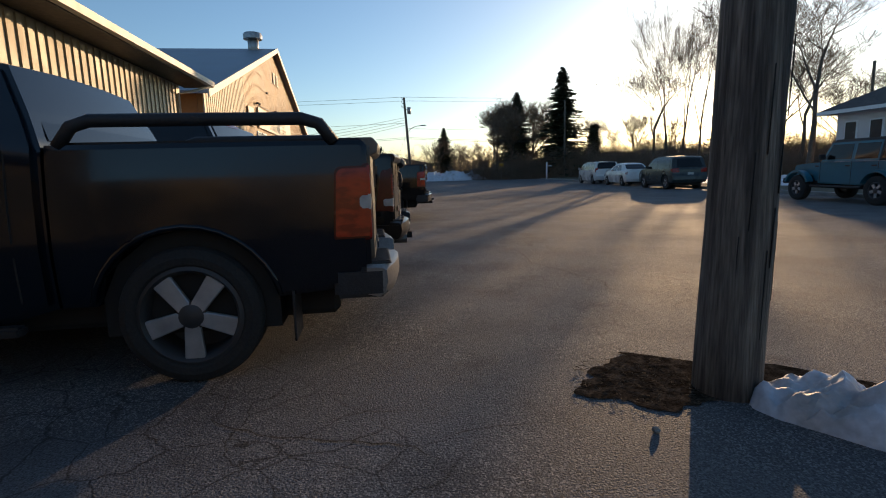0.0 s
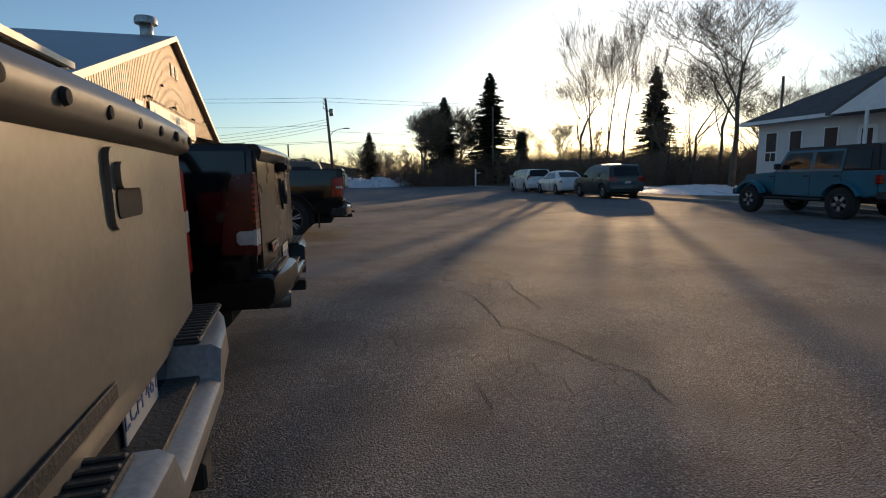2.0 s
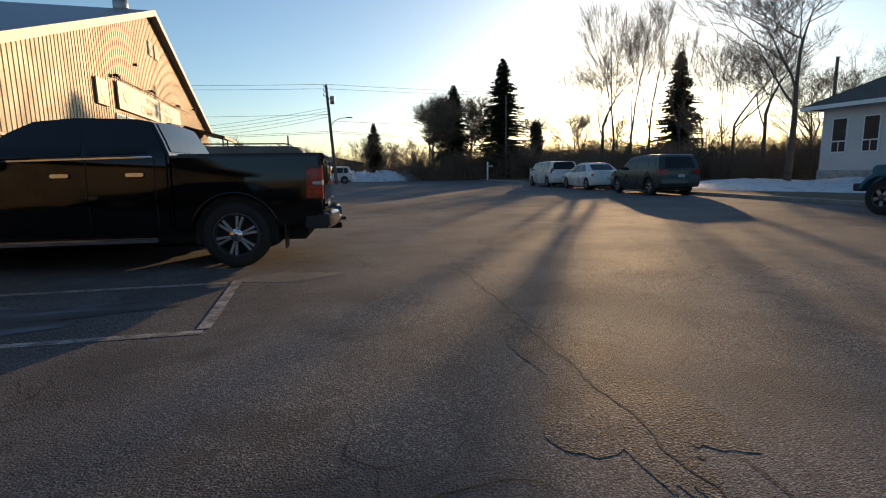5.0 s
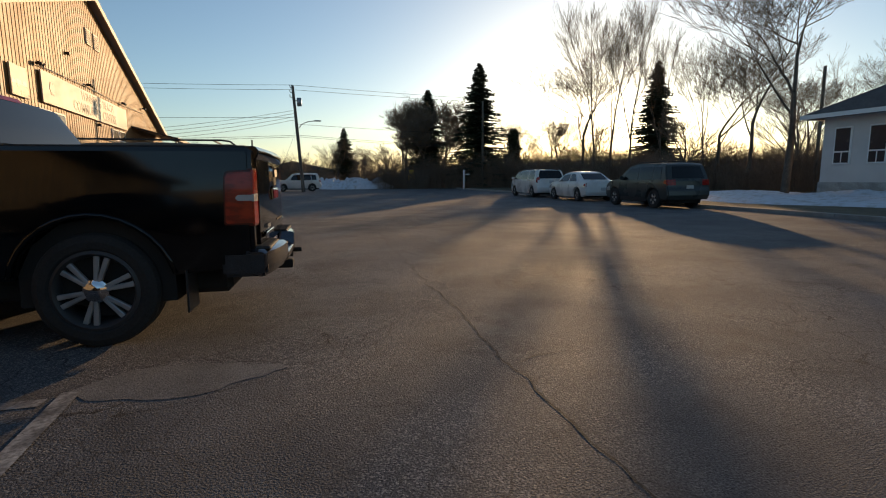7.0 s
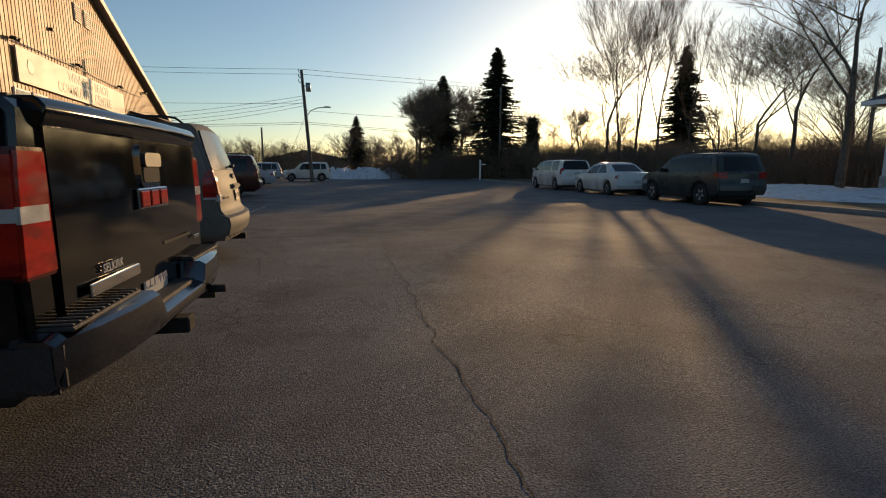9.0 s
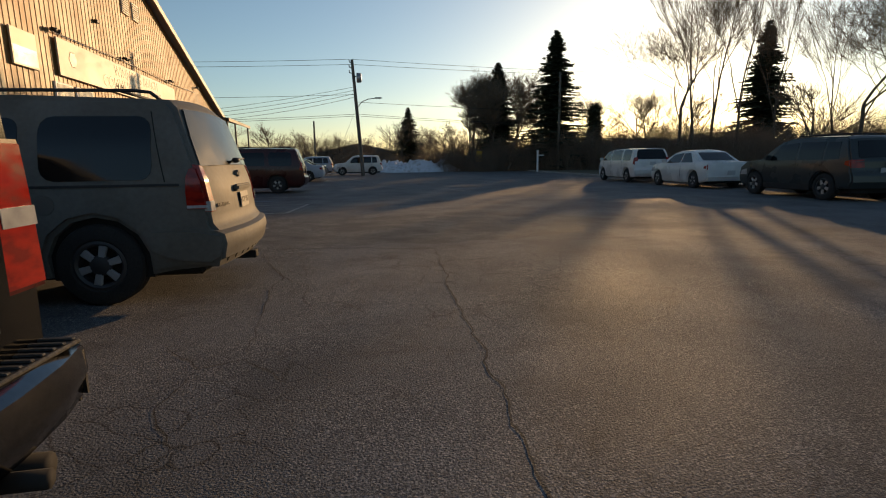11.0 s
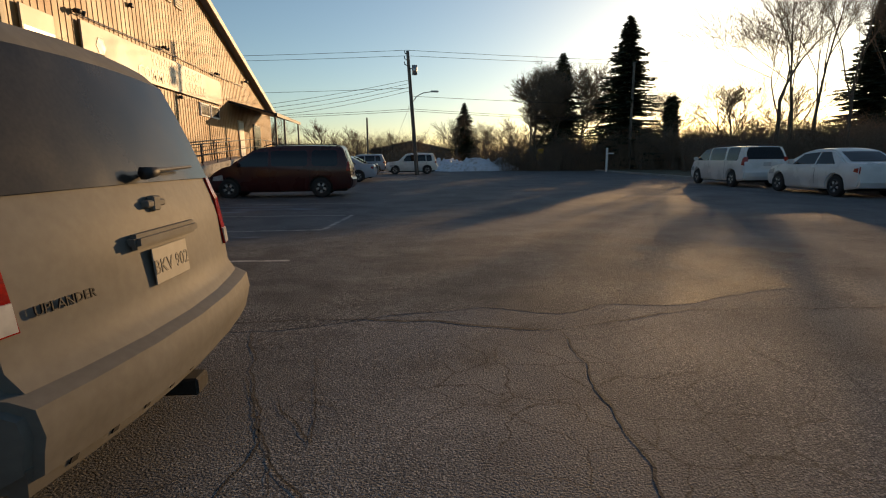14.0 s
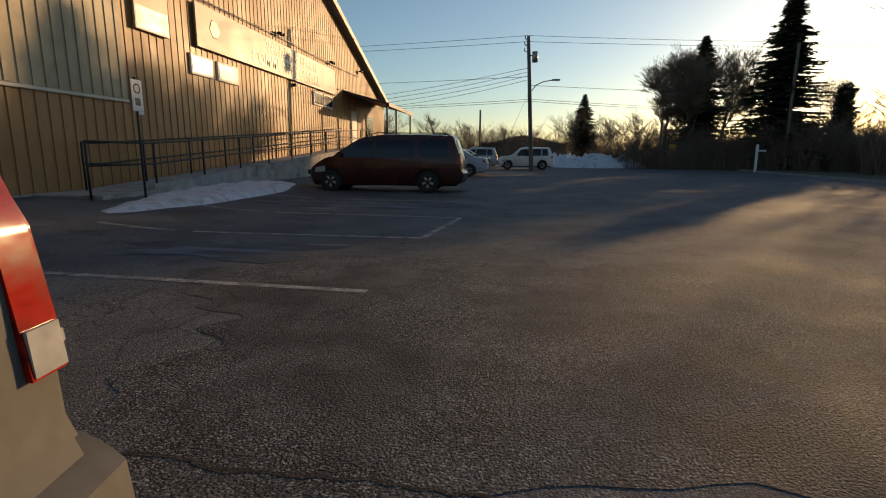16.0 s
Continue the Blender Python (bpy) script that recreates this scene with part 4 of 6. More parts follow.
def blob(name, cx, cy, rx, ry, material, label, category, zoff, n=28, seed=0, rag=0.35, turn=0.0, kind="structure"):
    """A flat irregular patch lying on the ground."""
    bm = bmesh.new()
    c, s = math.cos(turn), math.sin(turn)
    ring = []
    for k in range(n):
        a = 2 * math.pi * k / n
        f = 1 + rag * noise.noise((math.cos(a) * 1.6 + seed * 7.1, math.sin(a) * 1.6, seed * 3.3)) + 0.3 * rag * noise.noise((math.cos(a) * 7, math.sin(a) * 7, seed * 1.7))
        px, py = rx * f * math.cos(a), ry * f * math.sin(a)
        x, y = cx + px * c - py * s, cy + px * s + py * c
        ring.append(bm.verts.new((x, y, rise(x) + zoff)))
    bm.faces.new(ring)
    return tagged(part(name, bm, material, None, smooth=False), label, category, "", kind)


bm = bmesh.new()
xs_g = [-2500, -400, -60, -9, -8, -7, -6, -5, -4, -3, 0, 30, 400, 2500]
rows = [[bm.verts.new((x, y, rise(x) - 0.03 if x > -100 else -0.03)) for x in xs_g] for y in (-2500, -300, -60, 0, 70, 300, 2500)]
for a, b in zip(rows, rows[1:]):
    for i in range(len(a) - 1):
        bm.faces.new((a[i], a[i + 1], b[i + 1], b[i]))
tagged(part("ground", bm, GRASS, None), "flat dead-grass ground reaching the horizon", "ground", "", "structure")
ys_r = [-60, -30, -10, 0, 8, 16, 24, 32, 40, 48, 56, 64, 72]
sheet("road", [[(x, y) for x in (-8.4, -7.6, -6.8, -6, -5.2, -4.4, -3.6, 0, 6)] + [(kerb_x(y) - 0.02, y)] for y in ys_r], ASPHALT, "worn grey asphalt parking lot with cracks", "road")

# kerb along the far side, with a snowy verge behind it
kb = bmesh.new()
for y in range(-30, 66, 3):
    if 21 < y < 24:
        continue
    x0, x1 = kerb_x(y), kerb_x(y + 2.98)
    a = [kb.verts.new(p) for p in ((x0, y, -0.05), (x0 + 0.02, y, 0.12), (x0 + 0.2, y, 0.13), (x0 + 0.2, y, -0.05))]
    b = [kb.verts.new(p) for p in ((x1, y + 2.98, -0.05), (x1 + 0.02, y + 2.98, 0.12), (x1 + 0.2, y + 2.98, 0.13), (x1 + 0.2, y + 2.98, -0.05))]
    for i in range(4):
        kb.faces.new((a[i], a[(i + 1) % 4], b[(i + 1) % 4], b[i]))
    kb.faces.new(a)
    kb.faces.new(b[::-1])
bmesh.ops.recalc_face_normals(kb, faces=kb.faces)
tagged(part("kerb", kb, KERB, None, smooth=False), "low concrete kerb beside the verge", "kerb", "", "structure")
sheet("verge", [[(kerb_x(y) + 0.2 + q, y) for q in (0, 1.0, 2.5, 6)] for y in ys_r], GRASS, "strip of dead grass behind the kerb", "verge", zoff=0.09, jitter=0.04)


def snow_heap(name, cx, cy, rx, ry, h, seed, label, turn=0.0, n=26, rough=0.5, base=0.0, m=9):
    """A lumpy heap of old snow."""
    bm = bmesh.new()
    c, s = math.cos(turn), math.sin(turn)
    rings = []
    for j in range(m):
        q = 1 - j / m
        ring = []
        for k in range(n):
            a = 2 * math.pi * k / n
            f = 1 + 0.32 * noise.noise((math.cos(a) * 1.7 + seed, math.sin(a) * 1.7, seed * 2.2))
            px, py = rx * q * f * math.cos(a), ry * q * f * math.sin(a)
            x, y = cx + px * c - py * s, cy + px * s + py * c
            up = h * (1 - q * q) ** 0.7 * (1 + rough * noise.noise((x * 1.9 / max(0.4, rx * 0.3), y * 1.9 / max(0.4, rx * 0.3), seed))) if j else -0.02
            up += 0.25 * rough * h * noise.noise((x * 4.1 / max(0.25, h), y * 4.1 / max(0.25, h), seed + 5.0)) if j else 0
            ring.append(bm.verts.new((x, y, max(-0.02, up) + base)))
        rings.append(ring)
    for a, b in zip(rings, rings[1:]):
        for k in range(n):
            bm.faces.new((a[k], a[(k + 1) % n], b[(k + 1) % n], b[k]))
    bm.faces.new(rings[-1])
    bmesh.ops.recalc_face_normals(bm, faces=bm.faces)
    return tagged(part(name, bm, SNOW, None, angle=60), label, "snow", "snow heaps", "stuff")


# ---- the hall ----
WX, Y0, Y1, EAVE, RIDGE = -8.4, 22.5, 58.0, 4.85, 10.5
YM = (Y0 + Y1) / 2


def gable_z(y):
    return EAVE + (RIDGE - EAVE) * (1 - abs(y - YM) / (YM - Y0))


hall = thing("community_hall", "tan metal-clad hall with a gabled front and grey roof", "building")
part("wall", prism([(Y0, -0.1), (Y1, -0.1), (Y1, EAVE), (YM, RIDGE), (Y0, EAVE)], "x", WX - 0.25, WX - 0.03), SIDING, hall)
part("side_wall", box(WX - 40, WX - 0.26, Y0, Y0 + 0.25, -0.1, EAVE), SIDING, hall)
part("far_side_wall", box(WX - 40, WX - 0.26, Y1 - 0.25, Y1, -0.1, EAVE), SIDING, hall)
part("back_wall", prism([(Y0, -0.1), (Y1, -0.1), (Y1, EAVE), (YM, RIDGE), (Y0, EAVE)], "x", WX - 40.3, WX - 40.05), SIDING, hall)
for sg, nm in ((-1, "roof"), (1, "roof")):
    ye = YM + sg * (YM - Y0 + 0.5)
    ze = EAVE - 0.5 * (RIDGE - EAVE) / (YM - Y0)
    part(nm, prism([(YM, RIDGE + 0.02), (ye, ze + 0.02), (ye, ze + 0.16), (YM, RIDGE + 0.18)], "x", WX - 40.5, WX + 0.35), ROOFMETAL, hall, "grey metal roof slope")
    part("barge_board", prism([(YM, RIDGE - 0.12), (ye, ze - 0.12), (ye, ze + 0.19), (YM, RIDGE + 0.21)], "x", WX + 0.35, WX + 0.41), FASCIA, hall, "pale barge board")
# ribs of the cladding: the older pale sheets stand above a rail at the near end
RIB = 0.30
SPLIT, RAILZ = 30.0, 2.36
n_ribs = int((Y1 - Y0) / RIB)
for i in range(n_ribs):
    y = Y0 + (i + 0.5) * RIB
    zt = gable_z(y) - 0.03
    if y < SPLIT:
        part("siding_rib", box(WX - 0.032, WX - 0.012, y - 0.03, y + 0.03, 0.0, RAILZ), SIDING, hall, smooth=False)
        part("pale_rib", box(WX - 0.03, WX + 0.015, y - 0.05, y + 0.05, RAILZ + 0.1, zt), SIDING_OLD, hall, smooth=False)
    else:
        part("siding_rib", box(WX - 0.032, WX - 0.012, y - 0.03, y + 0.03, 0.0, zt), SIDING, hall, smooth=False)
part("pale_sheet", prism([(Y0 + 0.02, RAILZ + 0.06), (SPLIT, RAILZ + 0.06), (SPLIT, gable_z(SPLIT) - 0.04), (Y0 + 0.02, EAVE - 0.04)], "x", WX - 0.029, WX - 0.005), SIDING_OLD, hall, "weathered cream ribbed sheets")
part("sheet_rail", box(WX - 0.03, WX + 0.05, Y0, SPLIT, RAILZ, RAILZ + 0.07, 0.01), FASCIA, hall)
part("corner_trim", box(WX - 0.03, WX + 0.03, Y0 - 0.02, Y0 + 0.12, 0, EAVE - 0.03), FASCIA, hall)
part("plinth", box(WX - 0.03, WX + 0.04, Y0, Y1, -0.1, 0.34), CONCRETE, hall)


def wall_window(y0, y1, z0, z1):
    w = part("window", box(WX - 0.02, WX + 0.05, y0, y1, z0, z1, 0.01), WHITEPAINT, hall, "white framed window")
    part("pane", box(WX + 0.045, WX + 0.056, y0 + 0.08, y1 - 0.08, z0 + 0.07, z1 - 0.07), GLASS_DARK, w)


for y0, y1 in ((32.7, 33.9), (34.15, 35.45)):
    wall_window(y0, y1, 3.45, 4.05)
for y0, y1 in ((42.7, 44.0), (44.2, 45.5)):
    wall_window(y0, y1, 3.5, 4.15)
for y0 in (39.5, 40.75):
    lv = part("gable_louvre", box(WX - 0.02, WX + 0.05, y0, y0 + 0.8, 8.05, 8.85, 0.01), FASCIA, hall, "slatted gable vent")
    for k in range(7):
        z = 8.12 + k * 0.1
        part("slat", box(WX + 0.03, WX + 0.07, y0 + 0.06, y0 + 0.74, z, z + 0.05, m=None), DARKMETAL, lv)
for y0, w in ((49.0, 1.1), (52.5, 1.8)):
    dr = part("hall_door", box(WX - 0.02, WX + 0.05, y0, y0 + w, 1.55, 3.72, 0.01), FASCIA if w < 1.5 else DARKMETAL, hall, "hall entrance door")
    part("door_leaf", box(WX + 0.045, WX + 0.06, y0 + 0.08, y0 + w - 0.08, 1.57, 3.62), WHITEPAINT if w < 1.5 else GLASS_DARK, dr)

# sign board with lettering
sign = thing("hall_sign", "long glossy pale sign board with faded lettering on the hall", "sign")
part("board", box(WX + 0.05, WX + 0.11, 33.0, 45.9, 4.28, 5.55, 0.01), SIGNWHITE, sign)
FACE_E = Matrix(((0, 0, 1, 0), (1, 0, 0, 0), (0, 1, 0, 0), (0, 0, 0, 1)))
letters("WINNIPEG BEACH", 0.60, Matrix.Translation((WX + 0.116, 40.3, 5.20)) @ FACE_E, SIGNLETTER, sign, 0.004, 0.008, 1.1)
letters("COMMUNITY CENTRE", 0.66, Matrix.Translation((WX + 0.116, 39.9, 4.62)) @ FACE_E, SIGNLETTER, sign, 0.004, 0.01, 1.08)
part("emblem", lathe([(0.001, 0.012), (0.28, 0.012), (0.3, 0.0)], 6, "x"), SIGNLETTER, sign, "faded emblem").location = (WX + 0.112, 34.0, 4.95)

poster = thing("wall_poster", "framed picture panel with pale sky over ochre ground", "sign")
part("panel", box(WX + 0.03, WX + 0.09, 30.4, 31.75, 4.2, 5.3, 0.01), SIGNWHITE, poster)
part("lower_band", box(WX + 0.088, WX + 0.094, 30.45, 31.7, 4.25, 4.62), node_mat("poster_ochre", (0.3, 0.18, 0.05), 0.3), poster)
part("middle_band", box(WX + 0.088, WX + 0.0935, 30.45, 31.7, 4.622, 4.78), node_mat("poster_grey", (0.22, 0.22, 0.24), 0.3), poster)


def flood_lamp(y, z):
    t = thing("flood_lamp", "small twin flood lamp on the hall wall", "lamp", pose(WX, y, z), "wall lamps")
    part("bracket", box(0.0, 0.12, -0.04, 0.04, -0.05, 0.05, 0.01), DARKMETAL, t)
    for sg in (-1, 1):
        part("lamp_head", tube([(0.10, sg * 0.08, 0.02), (0.26, sg * 0.14, -0.06)], [0.05, 0.08], 10), DARKMETAL, t)


for y, z in ((32.9, 5.75), (38.9, 5.93), (45.3, 5.9), (51.0, 6.3)):
    flood_lamp(y, z)
cond = thing("conduit", "thin cable conduit along the hall wall", "cable")
part("pipe", tube([(WX + 0.05, 32.9, 5.68), (WX + 0.05, 38.9, 5.82), (WX + 0.05, 45.3, 5.80), (WX + 0.05, 51.0, 5.95)], 0.02, 5), FASCIA, cond)
for y, z in ((40.3, 4.1), (36.5, 6.9)):
    t = thing("wall_box", "small dark fitting on the hall wall", "fitting", pose(WX, y, z))
    part("case", box(0, 0.14, -0.09, 0.09, -0.07, 0.07, 0.02), DARKMETAL, t)

# canopy over the entrance
can = thing("entrance_canopy", "sloping dark canopy over the hall entrance", "canopy")
part("canopy_roof", prism([(WX, 4.62), (WX + 2.65, 3.92), (WX + 2.65, 4.02), (WX, 4.75)], "y", 47.5, 55.5), DARKMETAL, can)
part("canopy_edge", box(WX + 2.64, WX + 2.72, 47.45, 55.55, 3.84, 4.04), DARKMETAL, can)
for y in (47.7, 50.3, 55.3):
    part("canopy_post", box(WX + 2.5, WX + 2.6, y - 0.05, y + 0.05, 0.2, 3.95), DARKMETAL, can)

# ramp with its low wall and rails
ramp = thing("ramp", "concrete access ramp rising along the hall", "ramp")
RX = WX + 1.55


def ramp_z(y):
    return 0.36 + max(0, min(1, (y - 28.5) / 18.5)) * 1.15


part("ramp_deck", prism([(27.0, -0.1), (57.0, -0.1), (57.0, 1.51), (47.0, 1.51), (28.5, 0.36), (27.0, 0.33)], "x", WX + 0.05, RX), CONCRETE, ramp)
part("ramp_kerb", prism([(28.5, 0.36), (47.0, 1.51), (57.0, 1.51), (57.0, 1.62), (47.0, 1.62), (28.5, 0.47)], "x", RX - 0.14, RX + 0.02), CONCRETE, ramp)
for x, nm in ((RX - 0.07, "ramp_railing"), (WX + 0.35, "wall_railing")):
    rl = thing(nm, "black tubular steel railing along the ramp", "railing", None, "ramp rails")
    ya, yb = (26.8, 57.0) if nm == "ramp_railing" else (28.0, 46.0)
    for up in (1.0, 0.55):
        part("rail", tube([(x, ya, ramp_z(ya) + up), (x, 28.5, ramp_z(28.5) + up), (x, 36, ramp_z(36) + up), (x, min(47, yb), ramp_z(47) + up), (x, yb, ramp_z(yb) + up)], 0.024, 6), DARKMETAL, rl)
    y = ya
    while y <= yb:
        part("post", tube([(x, y, ramp_z(y) - 0.1), (x, y, ramp_z(y) + 1.0)], 0.024, 6), DARKMETAL, rl)
        y += 1.9

# roof vents
def roof_vent(x, y, z, s):
    t = thing("roof_vent", "round galvanised roof vent with a hood", "vent", pose(x, y, z), "roof vents")
    part("stack", tube([(0, 0, -0.6), (0, 0, 0.45 * s)], 0.32 * s, 14), GALV, t)
    part("hood", lathe([(0.001, 0.85 * s), (0.5 * s, 0.80 * s), (0.56 * s, 0.66 * s), (0.56 * s, 0.45 * s), (0.35 * s, 0.42 * s)], 18, "z"), GALV, t)


roof_vent(WX - 1.2, YM - 0.6, RIDGE + 0.15, 1.2)
roof_vent(WX - 3.2, 26.5, gable_z(26.5) + 0.2, 1.0)

# ---- the annex nearer by ----
SX, SY = -8.3, 19.4
annex = thing("annex", "low metal-clad annex with a dark soffit and gutter", "building")
part("wall", box(SX - 12, SX, -8.0, SY, -0.1, 4.6), SIDING_OLD, annex)
for i in range(int((SY + 8) / 0.32)):
    y = -7.9 + i * 0.32
    part("wall_rib", box(SX - 0.01, SX + 0.035, y, y + 0.16, 0.35, 4.55), SIDING_OLD, annex, smooth=False)
part("roof", prism([(SX + 0.95, 4.62), (SX + 0.95, 4.82), (SX - 6, 7.0), (SX - 12.5, 4.9), (SX - 12.5, 4.7), (SX - 6, 6.8)], "y", -8.5, SY + 0.6), ROOFMETAL, annex)
part("soffit", box(SX + 0.03, SX + 0.93, -8.4, SY + 0.5, 4.58, 4.62), DARKMETAL, annex)
part("gutter", prism([(SX + 0.95, 4.60), (SX + 1.08, 4.62), (SX + 1.09, 4.80), (SX + 0.95, 4.80)], "y", -8.4, SY + 0.6), FASCIA, annex, "pale rain gutter")
part("downpipe", tube([(SX + 1.0, SY + 0.3, 4.6), (SX + 0.6, SY - 0.1, 4.4), (SX + 0.08, SY - 0.35, 4.25), (SX + 0.08, SY - 0.35, 0.3)], 0.05, 8), FASCIA, annex)
w = part("window", box(SX + 0.02, SX + 0.07, 7.2, 9.4, 3.4, 4.3, 0.01), WHITEPAINT, annex)
part("pane", box(SX + 0.065, SX + 0.075, 7.3, 9.3, 3.5, 4.2), GLASS_DARK, w)
for y in (11.5, 16.0):
    t = thing("vent_pipe", "thin dark vent pipe on the annex roof", "vent", None, "roof pipes")
    part("pipe", tube([(SX - 1.0, y, 4.9), (SX - 1.0, y, 6.0)], 0.05, 8), DARKMETAL, t)

# added unseen wall behind the walk's start; keeps bright sky out of paint reflections
wall_back = part("wall_south", box(-24, 10, -16.3, -16, 0, 5.0), SIDING_OLD, None)
tagged(wall_back, "plain weathered wall added out of view to block sky reflections", "wall", "", "structure")

# parking sign on a post by the ramp
ps = thing("parking_sign", "small white disabled-parking sign on a dark post", "sign", pose(-6.4, 27.6, rise(-6.4)))
part("post", tube([(0, 0, -0.1), (0, 0, 2.4)], 0.024, 8), DARKMETAL, ps)
part("plate", box(0.02, 0.035, -0.15, 0.15, 1.75, 2.35, 0.004), WHITEPAINT, ps)
part("plate_ring", lathe([(0.07, 0.038), (0.095, 0.04), (0.1, 0.036)], 16, "x"), DARKMETAL, ps).location = (0, 0, 2.18)
part("plate_mark", box(0.034, 0.039, -0.07, 0.07, 1.86, 2.0), DARKMETAL, ps)
ws = thing("wall_notice", "small pale notice on the hall wall", "sign", pose(WX + 0.06, 30.3, 2.4))
part("plate", box(-0.02, 0.0, -0.15, 0.15, -0.3, 0.3, 0.004), WHITEPAINT, ws)

# ---- vehicles in their places ----
BLACK = paint("black_paint", (0.003, 0.0034, 0.004), (0.006, 0.0058, 0.0052), 0.10)
NAVY = paint("dark_navy_paint", (0.004, 0.007, 0.012), (0.008, 0.009, 0.011), 0.16)
DUSTY_GATE = node_mat("road_dust_on_navy", (0.17, 0.15, 0.122), 0.5, vary=0.1, scale=2, grain=0.08, grain_scale=40, coat=0.15, second=(0.12, 0.105, 0.085), mask_scale=1.5, spec=0.35)
DUSTY_BLACK = node_mat("road_dust_on_black", (0.019, 0.017, 0.0145), 0.30, vary=0.2, scale=2, grain=0.15, grain_scale=40, coat=0.15, second=(0.011, 0.010, 0.009), mask_scale=1.5, spec=0.28)
ALLOY_DARK = node_mat("sooty_exhaust_steel", (0.12, 0.115, 0.11), 0.4, metal=0.7, vary=0.2)
DUSTY_CHROME = node_mat("dusty_chrome", (0.24, 0.235, 0.225), 0.42, metal=0.45, vary=0.15, scale=4, grain=0.15)
TAN = node_mat("dusty_pale_gold_paint", (0.172, 0.166, 0.152), 0.6, vary=0.15, scale=1.5, grain=0.08, grain_scale=25, coat=0.0, spec=0.1, second=(0.138, 0.128, 0.110), mask_scale=1.1, mask=(0.4, 0.65))
TAUPE = node_mat("taupe_lower_cladding", (0.13, 0.12, 0.105), 0.6, vary=0.2, scale=2)
MAROON = paint("dark_red_paint", (0.055, 0.008, 0.007), (0.03, 0.012, 0.010), 0.3)
SILVERBLUE = paint("silver_blue_paint", (0.33, 0.38, 0.44), None, 0.3)
SILVER = paint("silver_paint", (0.42, 0.43, 0.44), None, 0.3)
WHITECAR = paint("white_car_paint", (0.68, 0.67, 0.64), None, 0.3)
DARKGREEN = paint("dark_grey_green_paint", (0.035, 0.042, 0.042), None, 0.3)
TEAL = paint("teal_blue_paint", (0.02, 0.15, 0.21), None, 0.35)

pickup(pose(-1.52, 3.17, 0, 0, 0, 180), "dark navy crew-cab pickup with bed rails and dusty tailgate", NAVY, "a")
pickup(pose(-1.19, 5.66, 0, 0, 0, 174.5), "black crew-cab pickup with shield badge and smoked lights", BLACK, "b")
pickup(pose(-0.02, 13.18, 0, 0, 0, 173), "glossy black crew-cab pickup with chrome bumper", BLACK, "c")


def van_tail(top, sh, xr):
    """Bumper, wiper, badge and step of the dusty van."""
    wrap = Shape(0.955, 5.19, VAN_LEAN, 0.10, 0.28, 0.0, 3.0)
    part("bumper", wrap.solid([(0.10, 0.315), (-0.03, 0.375), (-0.06, 0.50), (-0.045, 0.585), (0.02, 0.615), (0.30, 0.655), (0.64, 0.655), (0.64, 0.45), (0.45, 0.36)], 0.03, (0.45, 0.55), (0.1, 0.3)), TAN, top, "dusty body-coloured wraparound bumper")
    for k in range(9):
        y = -0.72 + k * 0.18
        part("bumper_slot", sh.back(rect(y - 0.014, y + 0.014, 0.325, 0.395), [(0.2, 0.10), (0.45, -0.02)], 0.014, 0.02, 1), UNDER, top)
    part("bumper_valance", sh.back([(-0.86, 0.30), (0.86, 0.30), (0.90, 0.41), (-0.90, 0.41)], [(0.2, 0.10), (0.45, -0.02)], 0.01, 0.06, 6), TAN, top)
    gx = lerp_table(xr, 0.9)
    part("plate_lamp_bar", box(gx - 0.035, gx + 0.02, -0.27, 0.27, 0.925, 0.985, 0.016, 2), TAN, top)
    plate_on(top, on_tail(gx - 0.02, 0.0, 0.835, 4), "BKV 902", DARKMETAL, node_mat("dusty_plate", (0.25, 0.235, 0.20), 0.6, vary=0.2, scale=9))
    part("wiper", tube([(0.12, 0.05, 1.215), (0.10, -0.01, 1.22), (0.13, -0.08, 1.225), (0.145, -0.46, 1.235)], [0.03, 0.022, 0.012, 0.008], 6), PLASTIC, top, "black rear wiper")
    part("cross_emblem", box(lerp_table(xr, 1.09) - 0.024, lerp_table(xr, 1.09) + 0.01, -0.075, 0.075, 1.072, 1.102, 0.006), TAN, top, "dusty cross-shaped emblem")
    part("emblem_middle", box(lerp_table(xr, 1.09) - 0.026, lerp_table(xr, 1.09) + 0.01, -0.03, 0.03, 1.055, 1.119, 0.006), TAN, top)
    letters("UPLANDER", 0.046, on_tail(lerp_table(xr, 0.82) + 0.028, 0.62, 0.825, 5) @ Matrix.Rotation(radians(-11), 4, "Y"), DARKMETAL, top, 0.003)
    part("tow_hitch", box(-0.02, 0.3, -0.06, 0.06, 0.22, 0.30, 0.01), UNDER, top)
    for sg in (-1, 1):
        part("rub_strip", sh.side(rect(0.32, 3.6, 1.005, 1.025), sg, 0.008, 0.015, 3), PLASTIC, top)
        part("window_pillar_trim", sh.side([(0.445, 1.04), (0.452, 1.04), (0.565, 1.64), (0.556, 1.64)], sg, 0.003, 0.010, 3), UNDER, top)
    part("fuel_flap", sh.side([(1.42 + 0.085 * math.cos(a), 0.87 + 0.085 * math.sin(a)) for a in np.linspace(0, 2 * math.pi, 17)[:-1]], 1, 0.006, 0.012, 2), TAUPE, top)


